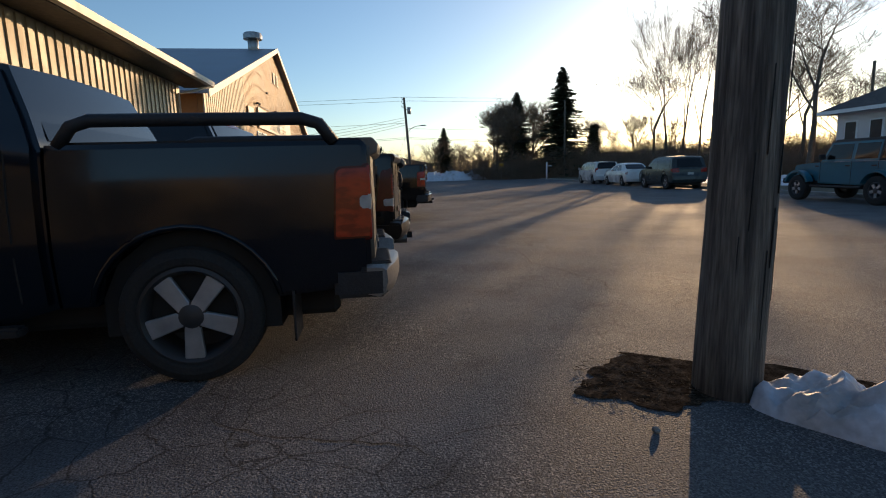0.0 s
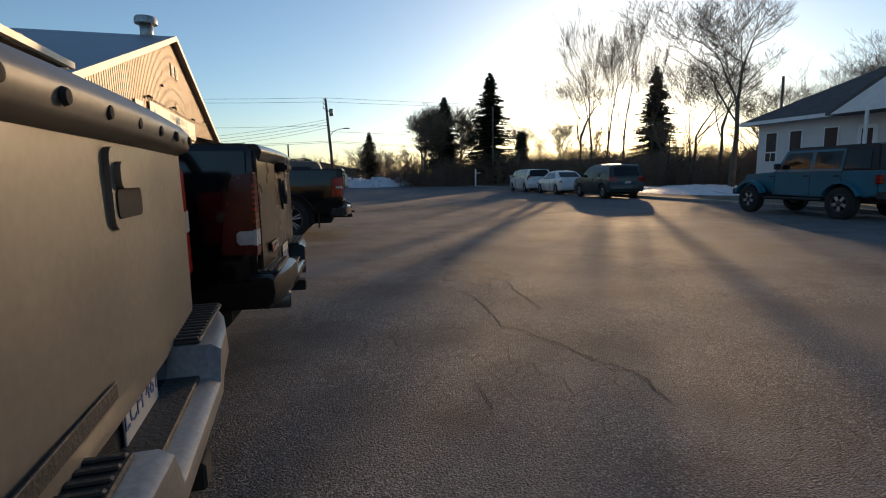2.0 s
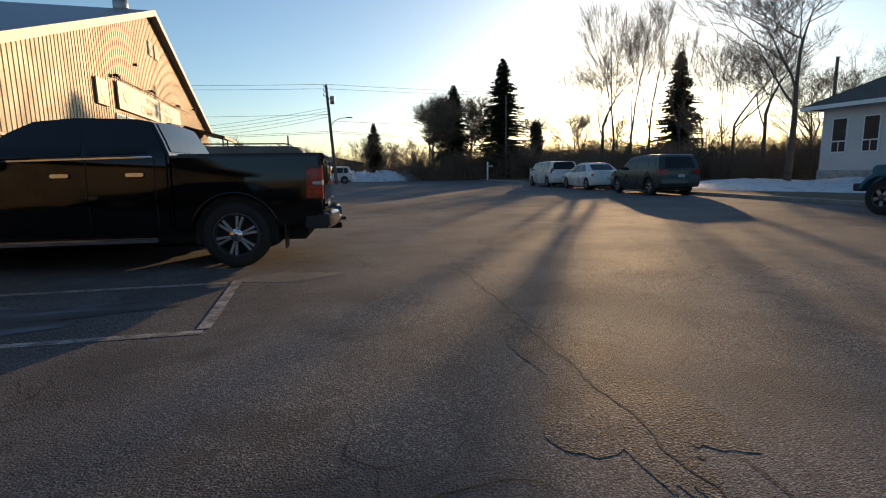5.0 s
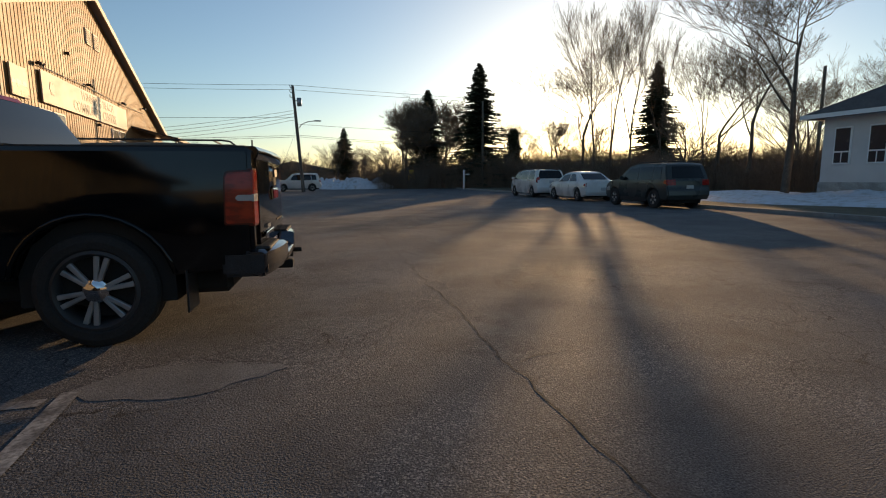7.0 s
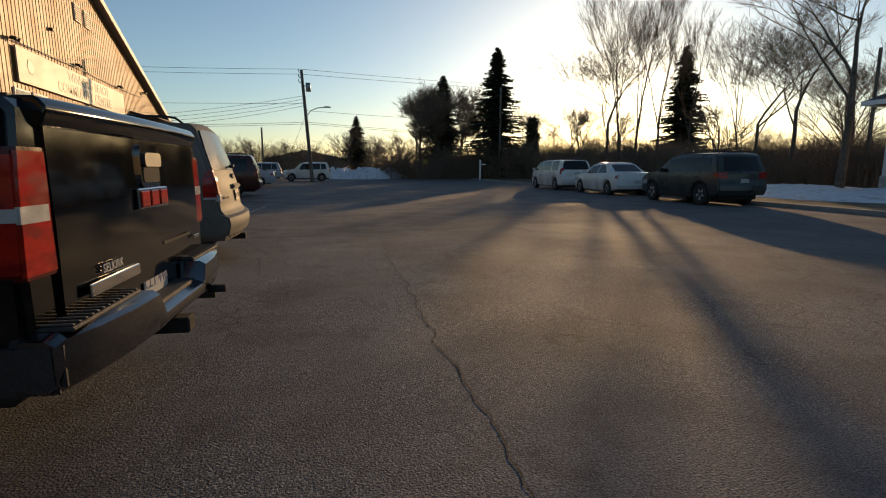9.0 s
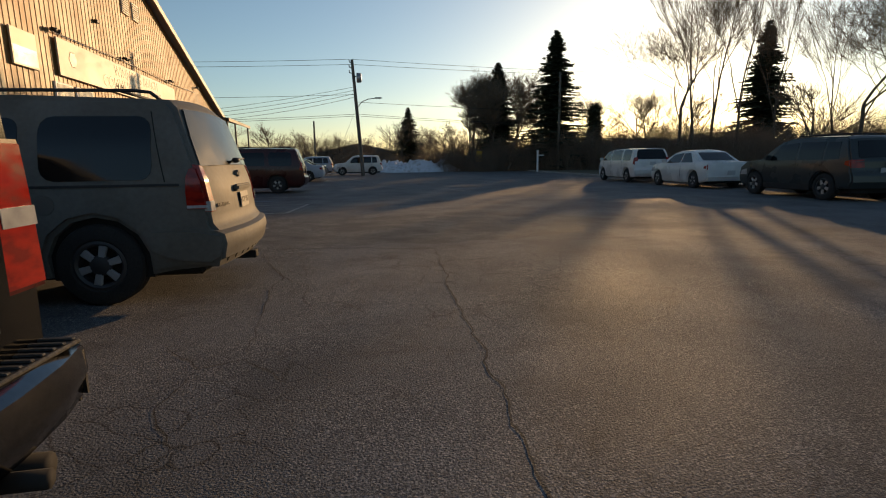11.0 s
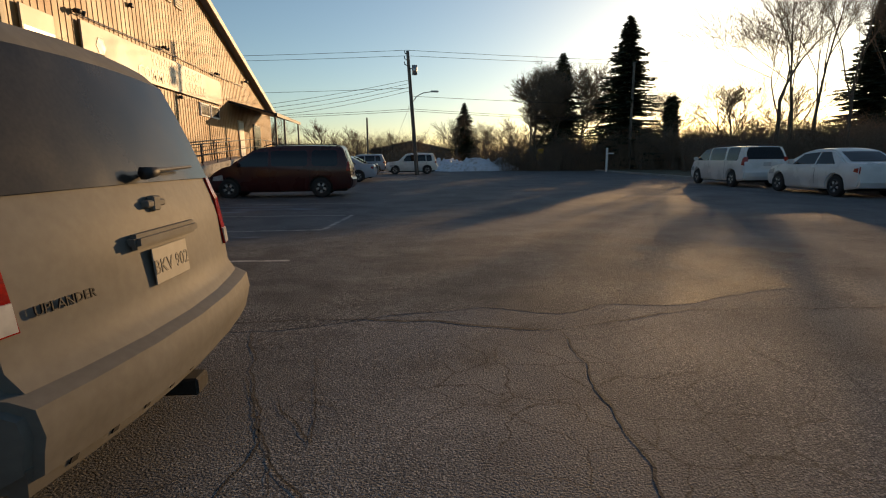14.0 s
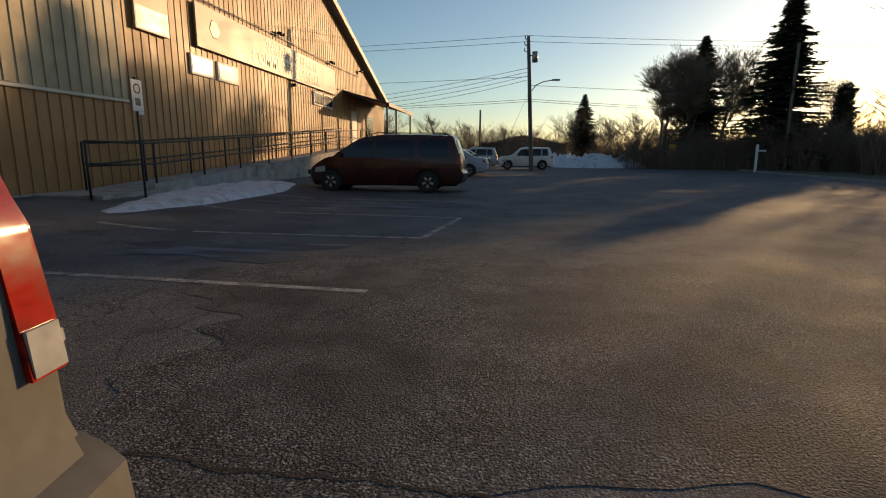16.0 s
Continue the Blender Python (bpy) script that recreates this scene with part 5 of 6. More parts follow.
minivan(pose(0.06, 17.95, 0, 0, 0, 177), "dusty pale gold minivan with roof rails and red lights", TAN, 5.19, 1.76, 0.915, 1.07, 3.07, True, None, TAUPE, (0.35, 0.225, 0.205, 6, node_mat("grey_wheel_cover", (0.34, 0.34, 0.35), 0.5, metal=0.2), False),
        {"wrap": [(0.055, 0.78), (0.29, 0.78), (0.295, 0.95), (0.285, 1.10), (0.25, 1.18), (0.20, 1.20), (0.145, 1.19), (0.10, 1.05)], "y": (0.79, 0.865), "z": (0.78, 1.17), "clear": (0.785, 0.87)}, True, "parked row", 0, van_tail)
minivan(pose(-0.25, 34.15, 0, 0, 0, 180), "dark red minivan with roof rails parked nose to hall", MAROON, 5.09, 1.74, 0.93, 1.16, 3.03, True, GLASS_CAR, None, None, None, False, "parked row")
sedan(pose(-1.02, 15.55, 0, 0, 0, 180), "silver hatch-backed car with dark glass parked between", SILVER, group="parked row", roof=1.52)
sedan(pose(0.15, 45.6, 0, 0, 0, 180), "silver-blue sedan parked nose in", SILVERBLUE, group="parked row")
sedan(pose(0.2, 49.2, 0, 0, 0, 180), "dark sedan parked nose in beyond the others", BLACK, group="parked row")
wagon(pose(4.9, 59.0, 0, 0, 0, 180), "white sport utility car parked by the pole", WHITECAR, "suv", 4.45, 1.72, group="parked row")
wagon(pose(0.6, 62.5, 0, 0, 0, 180), "silver pickup-like car beyond the pole", SILVERBLUE, "suv", 4.7, 1.7, group="parked row", rack=False)
KA = 90 - 6.5
jeep(pose(12.62, 10.05, 0, 0, 0, KA), "teal four-door off-roader with dark hard top and spare", TEAL)
wagon(pose(14.35, 22.7, 0, 0, 0, KA), "dark grey-green station wagon at the kerb", DARKGREEN, "station_wagon", 4.7, 1.67, group="cars along the kerb", clad=PLASTIC)
sedan(pose(15.05, 28.7, 0, 0, 0, KA), "white sedan parked at the kerb", WHITECAR, group="cars along the kerb")
minivan(pose(15.55, 34.2, 0, 0, 0, KA), "white minivan with roof bars at the kerb", WHITECAR, 4.9, 1.62, 0.9, 1.0, 2.9, True, GLASS_CAR, None, None, None, False, "cars along the kerb")


# ---- poles and wires ----
def wood_pole(name, label, base, top, r0, r1, sides=18, lumps=True):
    t = thing(name, label, "pole")
    bm = bmesh.new()
    n = 16
    b, e = Vector(base), Vector(top)
    pts = [b.lerp(e, i / (n - 1)) for i in range(n)]
    add_tube(bm, pts, [r0 + (r1 - r0) * i / (n - 1) for i in range(n)], sides)
    for v in bm.verts:
        v.co += Vector((noise.noise(v.co * 7), noise.noise(v.co * 7 + Vector((9, 0, 0))), 0)) * r0 * 0.05
    part("shaft", bm, WOODPOLE, t)
    return t


near_pole = wood_pole("utility_pole", "thick weathered wooden pole with splits, standing in dirt", (0.34, 1.50, -0.3), (0.58, 1.54, 9.0), 0.172, 0.13, 26)
for k in range(14):
    a = -2.4 + 0.23 * k + 0.1 * math.sin(k * 5.1)
    z0 = 0.15 + (k * 0.37) % 1.3
    part("split", tube([(0.348 + 0.026 * z0 + 0.166 * math.cos(a), 1.502 + 0.166 * math.sin(a), z0), (0.348 + 0.026 * (z0 + 0.3) + 0.167 * math.cos(a + 0.02), 1.502 + 0.167 * math.sin(a + 0.02), z0 + 0.3 + 0.04 * (k % 5))], 0.004, 4), UNDER, near_pole)
far_pole = wood_pole("utility_pole", "tall wooden pole with transformer, lamp arm and wires", (3.0, 56.0, -0.2), (2.45, 56.0, 9.3), 0.17, 0.12, 10)
part("transformer", tube([(2.95, 55.9, 7.55), (2.95, 55.9, 8.25)], 0.2, 12), GALV, far_pole, "grey transformer can")
part("transformer_bracket", tube([(2.5, 55.9, 8.0), (2.95, 55.9, 8.0)], 0.04, 6), DARKMETAL, far_pole)
for q, z in ((0, 9.0), (1, 8.6), (2, 8.2)):
    part("insulator_bracket", tube([(2.5, 56, z), (2.25 - 0.03 * q, 55.9, z + 0.12), (2.2, 55.9, z + 0.3)], 0.035, 6), DARKMETAL, far_pole)
part("lamp_arm", tube([(2.7, 56, 5.5), (3.1, 55.8, 6.0), (3.6, 55.6, 6.2), (4.2, 55.3, 6.25)], 0.035, 6), GALV, far_pole)
part("lamp_head", box(4.1, 4.7, 55.15, 55.4, 6.2, 6.32, 0.04, 2), GALV, far_pole)
for name_b, x, y, h, rr in (("a", 22.4, 60.2, 9.4, 0.14), ("b", -1.6, 75.0, 5.9, 0.12), ("c", 36.0, 33.5, 8.5, 0.13), ("d", 15.0, 66.5, 6.0, 0.1)):
    wood_pole("utility_pole", "distant plain wooden pole", (x, y, -0.2), (x, y, h), rr, rr * 0.8, 8)


def wire(a, b, sag, r=0.014):
    t = thing("overhead_wire", "thin dark overhead wire", "wire", None, "overhead wires")
    a, b = Vector(a), Vector(b)
    pts = []
    for i in range(13):
        q = i / 12
        p = a.lerp(b, q)
        p.z -= sag * 4 * q * (1 - q)
        pts.append(p)
    part("strand", tube(pts, r, 4), DARKMETAL, t)


for k, (zz, ze) in enumerate(((9.35, 9.8), (8.95, 9.5))):
    wire((2.4, 56, zz), (-42, 62, ze), 0.4)
    wire((2.4, 56, zz), (50, 74, ze + 2.2), 0.3)
for k in range(4):
    wire((2.55, 56, 7.2 - 0.27 * k), (-18, 60, 4.9 - 0.1 * k), 0.35 + 0.12 * k)
wire((2.6, 56, 6.6), (-36, 58, 6.4), 0.3)
wire((2.7, 56, 6.0), (40, 73, 6.9), 0.2)
for z in (5.05, 4.9):
    wire((2.75, 56, z), (34, 64, z - 0.4), 0.25)
    wire((2.75, 56, z), (-36, 60, z - 0.5), 0.35)
wire((2.65, 56, 5.6), (0.3, 54, 0.1), 0.0, 0.01)

# ---- trees ----
def bare_tree_mesh(seed, height, spread=0.55, depth=5, limbs=3, r0=0.2, lean=0.0, twig_boost=1.0, bole=0.34, width=None):
    """A leafless tree as trunk and crown meshes."""
    first = height * bole
    for attempt in range(2):
        rng = random.Random(seed)
        trunk, crown = bmesh.new(), bmesh.new()

        def grow(p, d, length, r, level):
            n = 3 if level < 5 else 2
            pts, rad = [p], [r]
            for i in range(n):
                d = (d + Vector((rng.uniform(-1, 1), rng.uniform(-1, 1), rng.uniform(-0.25, 0.7))) * 0.17).normalized()
                p = p + d * length / n
                pts.append(p)
                rad.append(max(0.011, r * (1 - 0.34 * (i + 1) / n)))
            add_tube(trunk if level < 2 else crown, pts, rad, 7 if level == 0 else 5 if level < 2 else 3, caps=False)
            if level >= depth:
                return
            kids = limbs + (1 if level > 1 else 0) + (1 if rng.random() < 0.5 * twig_boost else 0)
            for k in range(kids):
                q = 1.0 if k == 0 else rng.uniform(0.4, 1.0) if level else rng.uniform(0.55, 1.0)
                i = min(n - 1, int(q * n))
                b = pts[i].lerp(pts[i + 1], q * n - i)
                a = rng.uniform(0, 2 * math.pi)
                side = Vector((math.cos(a), math.sin(a), rng.uniform(-0.1, 0.5)))
                fork = spread * (0.35 if k == 0 else rng.uniform(0.7, 1.2))
                nd = (d * (1 - spread * 0.6) + side * fork).normalized()
                grow(b, nd, length * rng.uniform(0.6, 0.82), rad[i + 1] * (0.92 if k == 0 else rng.uniform(0.5, 0.75)), level + 1)

        grow(Vector((0, 0, -0.1)), Vector((lean, 0, 1)).normalized(), first, r0, 0)
        if attempt == 0:
            first *= height / max(v.co.z for v in crown.verts)
            trunk.free()
            crown.free()
    reach = float(np.percentile([math.hypot(v.co.x, v.co.y) for v in crown.verts], 97))
    wide = width / 2 / reach if width else 1.0
    for b in (trunk, crown):
        for v in b.verts:
            k = 1 + (wide - 1) * min(1, max(0, v.co.z / height / 0.25))
            v.co.x, v.co.y = v.co.x * k, v.co.y * k
    return trunk, crown


def bare_tree(seed, height, label, **kw):
    t = thing("bare_tree", label, "tree", None, "bare trees")
    a, b = bare_tree_mesh(seed, height, **kw)
    part("trunk", a, BARK, t)
    part("crown", b, TWIG, t)
    return t


TREES = [bare_tree(3, 20, "tall bare poplar with upright limbs", spread=0.50, depth=6, limbs=2, r0=0.25, twig_boost=1.8, bole=0.26, width=8.5),
         bare_tree(11, 15, "spreading bare tree with crooked limbs", spread=0.74, depth=6, limbs=2, r0=0.22, twig_boost=1.8, lean=0.12, bole=0.22, width=13.0),
         bare_tree(21, 11, "bushy bare tree with a round crown of fine twigs", spread=0.62, depth=6, limbs=3, r0=0.22, twig_boost=0.6, bole=0.18, width=8.0),
         bare_tree(34, 7, "small leafless tree on waste ground", spread=0.6, depth=4, limbs=4, r0=0.12)]


def bush_mesh(seed, w, h, n):
    rng = random.Random(seed)
    bm = bmesh.new()
    for k in range(n):
        a, q = rng.uniform(0, 6.283), rng.random() ** 0.5
        p = Vector((w * 0.5 * q * math.cos(a), w * 0.35 * q * math.sin(a), 0))
        d = Vector((rng.uniform(-0.4, 0.4), rng.uniform(-0.4, 0.4), 1)).normalized()
        L = h * rng.uniform(0.5, 1.0)
        mid = p + d * L * 0.5
        end = mid + (d + Vector((rng.uniform(-0.5, 0.5), rng.uniform(-0.5, 0.5), 0))).normalized() * L * 0.5
        add_tube(bm, [p, mid, end], [0.018, 0.012, 0.004], 3, caps=False)
        for j in range(4):
            b = p.lerp(end, rng.uniform(0.35, 0.95))
            add_tube(bm, [b, b + Vector((rng.uniform(-1, 1), rng.uniform(-1, 1), rng.uniform(0.1, 1))).normalized() * L * 0.3], [0.009, 0.003], 3, caps=False)
    return bm


def spruce(h, w, seed, label, slim=False):
    """A conifer: trunk, and drooping boughs set with many small needle sprays."""
    rng = random.Random(seed)
    t = thing("spruce_tree" if not slim else "cedar_tree", label, "tree", None, "conifers")
    part("trunk", tube([(0, 0, -0.1), (0, 0, h * 0.5), (0, 0, h * 0.98)], [0.2, 0.12, 0.02], 8), BARK, t)
    verts, faces = [], []
    z = h * 0.06
    while z < h * 0.985:
        q = 1 - z / h
        reach = w * (q ** (0.78 if not slim else 0.35)) * 0.5 * (1 + 0.16 * math.sin(z * 2.9 + seed)) + 0.08
        nb = max(7, int(8 + 11 * q))
        for k in range(nb):
            a = rng.uniform(0, 6.283)
            L = reach * rng.uniform(0.5, 1.12)
            dz = (-0.22 if not slim else 0.5) * L
            n = max(4, int(L * 8))
            for i in range(n):
                s = (i + rng.random()) / n
                c = Vector((L * s * math.cos(a), L * s * math.sin(a), z + dz * s + 0.10 * L * s * s))
                for j in range(3):
                    b = a + rng.uniform(-1.3, 1.3)
                    sl = (0.30 + 0.28 * (1 - s) * rng.random()) * min(1.0, 0.5 + 4.0 * q)
                    d = Vector((math.cos(b), math.sin(b), rng.uniform(-0.5, 0.25))) * sl
                    o = Vector((-math.sin(b), math.cos(b), rng.uniform(-0.6, 0.6))) * sl * 0.5
                    m0 = len(verts)
                    verts.extend((c - o * 0.6, c + o * 0.6, c + d + o * 0.2, c + d - o * 0.2))
                    faces.append((m0, m0 + 1, m0 + 2, m0 + 3))
        z += 0.15 + 0.16 * q if not slim else 0.2
    me = bpy.data.meshes.new("crown")
    me.from_pydata(verts, [], faces)
    me.materials.append(NEEDLE)
    c = new("crown", me)
    c.parent = t
    return t


TREES[0].matrix_basis = pose(30.6, 51.2, 0)
TREES[1].matrix_basis = pose(25.8, 27.9, 0)
TREES[2].matrix_basis = pose(15.9, 67.4, 0)
TREES[3].matrix_basis = pose(-9.0, 90.0, 0)
rng = random.Random(5)
for kind, x, y, s in ((0, 32.8, 52.0, 1.02), (0, 32.6, 48.6, 0.95), (0, 36.6, 49.1, 0.84), (1, 27.8, 49.6, 0.92), (1, 32.9, 39.1, 0.78), (1, 32.9, 36.3, 0.9), (1, 36.1, 35.0, 0.62), (1, 45.2, 40.7, 0.74), (0, 39.0, 46.0, 0.72), (1, 42.0, 33.0, 0.8),
                      (2, 20.9, 67.6, 1.0), (2, 18.4, 69.0, 1.05), (2, 17.0, 66.0, 0.94), (1, 32.3, 70.5, 0.66), (1, 34.6, 66.0, 0.66), (3, 29.0, 66.0, 1.1), (3, 30.0, 57.5, 1.1), (3, 34.0, 55.0, 1.1), (0, 50.0, 33.0, 0.7), (3, 37.0, 36.0, 1.0), (3, 33.0, 43.0, 1.0),
                      (1, 44.0, 27.5, 0.8), (2, 49.0, 29.0, 0.8), (3, 9.0, 78.0, 0.95), (3, 12.0, 75.0, 0.8), (3, 5.0, 84.0, 0.7), (3, 1.0, 92.0, 0.8), (3, -4.0, 88.0, 0.85), (3, -14.0, 84.0, 1.0), (3, -20.0, 92.0, 1.0), (3, 13.2, 68.5, 0.8), (3, 12.0, 71.0, 0.6)):
    fat = 1.0
    copy_thing(TREES[kind], pose(x, y, 0, 0, 0, rng.uniform(0, 360)) @ Matrix.Diagonal((s * fat, s * fat, s, 1)))
big_spruce = spruce(14.0, 8.6, 2, "tall dark spruce beside the street")
big_spruce.matrix_basis = pose(23.0, 62.6, 0)
copy_thing(big_spruce, pose(18.4, 67.3, 0, 0, 0, 70) @ Matrix.Diagonal((0.85, 0.85, 0.83, 1)))
copy_thing(big_spruce, pose(10.2, 80.0, 0, 0, 0, 140) @ Matrix.Diagonal((0.6, 0.6, 0.58, 1)))
copy_thing(big_spruce, pose(46.0, 60.7, 0, 0, 0, 200) @ Matrix.Diagonal((1.0, 1.0, 1.1, 1)))
cedar = spruce(6.6, 1.9, 9, "narrow dark evergreen cedar tree", True)
cedar.matrix_basis = pose(26.3, 60.5, 0)
BUSH = part("bare_hedge", bush_mesh(4, 5.0, 3.0, 260), TWIG, None)
tagged(BUSH, "dense thicket of bare brown shrubs", "shrub", "shrubs", "stuff")
BUSH.matrix_basis = pose(33.0, 38.0, 0)
for x, y, s in ((29.5, 42.5, 1.1), (31.5, 34.5, 0.8), (36.0, 34.0, 1.2), (39.0, 38.0, 1.3), (33.5, 45.5, 1.2), (27.5, 47.0, 1.2), (25.0, 52.0, 1.2), (30.0, 52.5, 1.4), (21.0, 62.0, 0.9), (15.5, 63.5, 0.8), (13.0, 65.5, 0.8), (11.0, 70.0, 0.9), (42.0, 41.0, 1.3), (44.5, 33.5, 1.0), (7.5, 73.0, 0.7), (2.0, 80.0, 0.8), (-6.0, 82.0, 0.8), (48.0, 38.0, 1.4), (27.0, 58.0, 1.1), (18.5, 64.0, 1.2),
                *((14.0 + k * 1.9, 69.0 - k * 1.55, 1.25 + 0.25 * math.sin(k * 2.3)) for k in range(20)), *((24.0 + k * 2.0, 62.0 - k * 1.9, 1.35 + 0.3 * math.sin(k * 1.7)) for k in range(14)),
                *((-60 + k * 7.5, 112 + 6 * math.sin(k * 1.9), 2.0 + 0.6 * math.sin(k * 2.7)) for k in range(22))):
    o = BUSH.copy()
    scene.collection.objects.link(o)
    o.matrix_basis = pose(x, y, 0, 0, 0, rng.uniform(0, 360)) @ Matrix.Diagonal((s, s, s, 1))

# ---- the house across the street ----
def house():
    t = thing("bungalow", "pale stucco bungalow on a raised base, brown hip roof", "house", pose(25.9, 26.2, 0))
    part("wall", box(0, 10, -18, 0, -0.1, 4.0), STUCCO, t)
    bm = bmesh.new()
    lo = [bm.verts.new(p) for p in ((-0.7, 0.7, 3.95), (10.7, 0.7, 3.95), (10.7, -18.7, 3.95), (-0.7, -18.7, 3.95))]
    up = [bm.verts.new(p) for p in ((-0.7, 0.7, 4.1), (10.7, 0.7, 4.1), (10.7, -18.7, 4.1), (-0.7, -18.7, 4.1))]
    ra, rb = bm.verts.new((5.0, -5.0, 7.3)), bm.verts.new((5.0, -13.0, 7.3))
    bm.faces.new(lo)
    for k in range(4):
        bm.faces.new((lo[k], lo[(k + 1) % 4], up[(k + 1) % 4], up[k]))
    for f in ((up[0], up[1], ra), (up[1], up[2], rb, ra), (up[2], up[3], rb), (up[3], up[0], ra, rb)):
        bm.faces.new(f)
    bmesh.ops.recalc_face_normals(bm, faces=bm.faces)
    part("roof", bm, SHINGLE, t, smooth=False)
    part("fascia", box(-0.76, -0.705, -18.7, 0.7, 3.9, 4.1), WHITEPAINT, t)
    part("end_fascia", box(-0.70, 10.7, 0.705, 0.76, 3.9, 4.1), WHITEPAINT, t)
    part("plinth", box(-0.05, 10.05, -18.05, 0.05, -0.1, 0.85), CONCRETE, t)
    for y in (-0.55, -2.05, -4.0, -11.5):
        w = part("window", box(-0.06, 0.05, y - 0.78, y, 1.70, 3.45, 0.01), WHITEPAINT, t)
        part("pane", box(-0.075, -0.055, y - 0.71, y - 0.07, 2.32, 3.38), GLASS_DARK, w)
        part("lower_pane", box(-0.075, -0.055, y - 0.71, y - 0.42, 1.77, 2.25), GLASS_DARK, w)
        part("lower_pane", box(-0.075, -0.055, y - 0.36, y - 0.07, 1.77, 2.25), GLASS_DARK, w)
    d = part("front_door", box(-0.06, 0.05, -6.6, -5.7, 1.3, 3.4, 0.01), WHITEPAINT, t)
    part("door_pane", box(-0.075, -0.055, -6.4, -5.9, 2.2, 3.2), GLASS_DARK, d)
    part("porch_gable", prism([(-5.0, 3.9), (-12.5, 3.9), (-12.5, 4.0), (-8.75, 6.2), (-5.0, 4.0)], "x", -1.4, 4.0), SHINGLE, t)
    part("gable_front", prism([(-5.3, 3.92), (-12.2, 3.92), (-8.75, 5.95)], "x", -1.46, -1.405), WHITEPAINT, t)
    part("porch", box(-1.5, -0.06, -12.0, -5.5, -0.1, 1.28), CONCRETE, t)
    part("porch_rail", box(-1.5, -1.42, -12.0, -7.0, 2.25, 2.33), WHITEPAINT, t)
    for k in range(32):
        part("baluster", box(-1.48, -1.44, -11.95 + k * 0.155, -11.91 + k * 0.155, 1.28, 2.25), WHITEPAINT, t)
    for y in (-12.0, -7.0):
        part("porch_post", box(-1.5, -1.38, y - 0.06, y + 0.06, 1.28, 3.92), WHITEPAINT, t)
    return t


house()

# ---- snow, dirt, cracks, lines ----
snow_heap("snow_heap", 0.80, 0.93, 0.62, 0.25, 0.22, 3.1, "grimy heap of melting snow beside the pole", -0.8, n=64, rough=1.3, m=26)
snow_heap("snow_heap", -6.3, 30.5, 1.0, 4.8, 0.22, 8.7, "old snow bank along the ramp", 0.04, 30, base=0.12)
snow_heap("snow_heap", 10.0, 67.0, 4.5, 2.0, 1.15, 5.5, "large ploughed snow bank at the street end", 0.1, 40, 0.7)
snow_heap("snow_heap", 7.0, 70.0, 3.0, 1.8, 1.0, 6.5, "ploughed snow bank at the street end", 0.1, 30, 0.7)
for cx, cy, rx, ry, sd, hh in ((21.5, 24.0, 3.0, 6.5, 1.2, 0.22), (22.5, 17.0, 2.6, 3.8, 2.9, 0.26), (22.0, 34.0, 3.0, 5.5, 4.4, 0.2), (25.0, 29.5, 3.6, 3.0, 9.3, 0.28), (24.6, 22.5, 1.4, 4.5, 7.7, 0.4)):
    snow_heap("snow_patch", cx, cy, rx, ry, hh, sd, "soft snow lying on the lawn", 0.1, 34, 0.5, 0.08)
blob("dirt_patch", -0.02, 1.70, 0.42, 0.34, DIRT, "dark wet soil and debris round the pole", "dirt", 0.006, seed=4, rag=0.45, n=90)
blob("dirt_patch", 0.75, 1.45, 0.75, 0.22, DIRT, "dark wet soil along the lot edge", "dirt", 0.005, seed=6, turn=-0.7, rag=0.5, n=90)
rock = bmesh.new()
bmesh.ops.create_icosphere(rock, subdivisions=2, radius=0.02)
for v in rock.verts:
    v.co = Vector((v.co.x, v.co.y * 0.8, v.co.z * 0.9)) * (1 + 0.35 * noise.noise(v.co * 40))
o = tagged(part("stone", rock, KERB, None, smooth=False), "small pale stone on the wet soil", "stone")
o.location = (-0.28, 1.14, 0.015)
lit = bmesh.new()
lr = random.Random(8)
for k in range(420):
    a, q = lr.uniform(0, 6.283), lr.random() ** 0.5
    x, y = -0.03 + 0.42 * q * math.cos(a), 1.70 + 0.34 * q * math.sin(a)
    b, L = lr.uniform(0, 6.283), lr.uniform(0.012, 0.035)
    add_tube(lit, [(x, y, 0.012 + lr.random() * 0.012), (x + L * math.cos(b), y + L * math.sin(b), 0.012 + lr.random() * 0.015)], 0.0012, 3, caps=False)
tagged(part("leaf_litter", lit, node_mat("damp_stalks", (0.05, 0.038, 0.024), 0.8, vary=0.3, scale=5), None), "scattered dry stalks on the wet soil", "litter", "", "stuff")


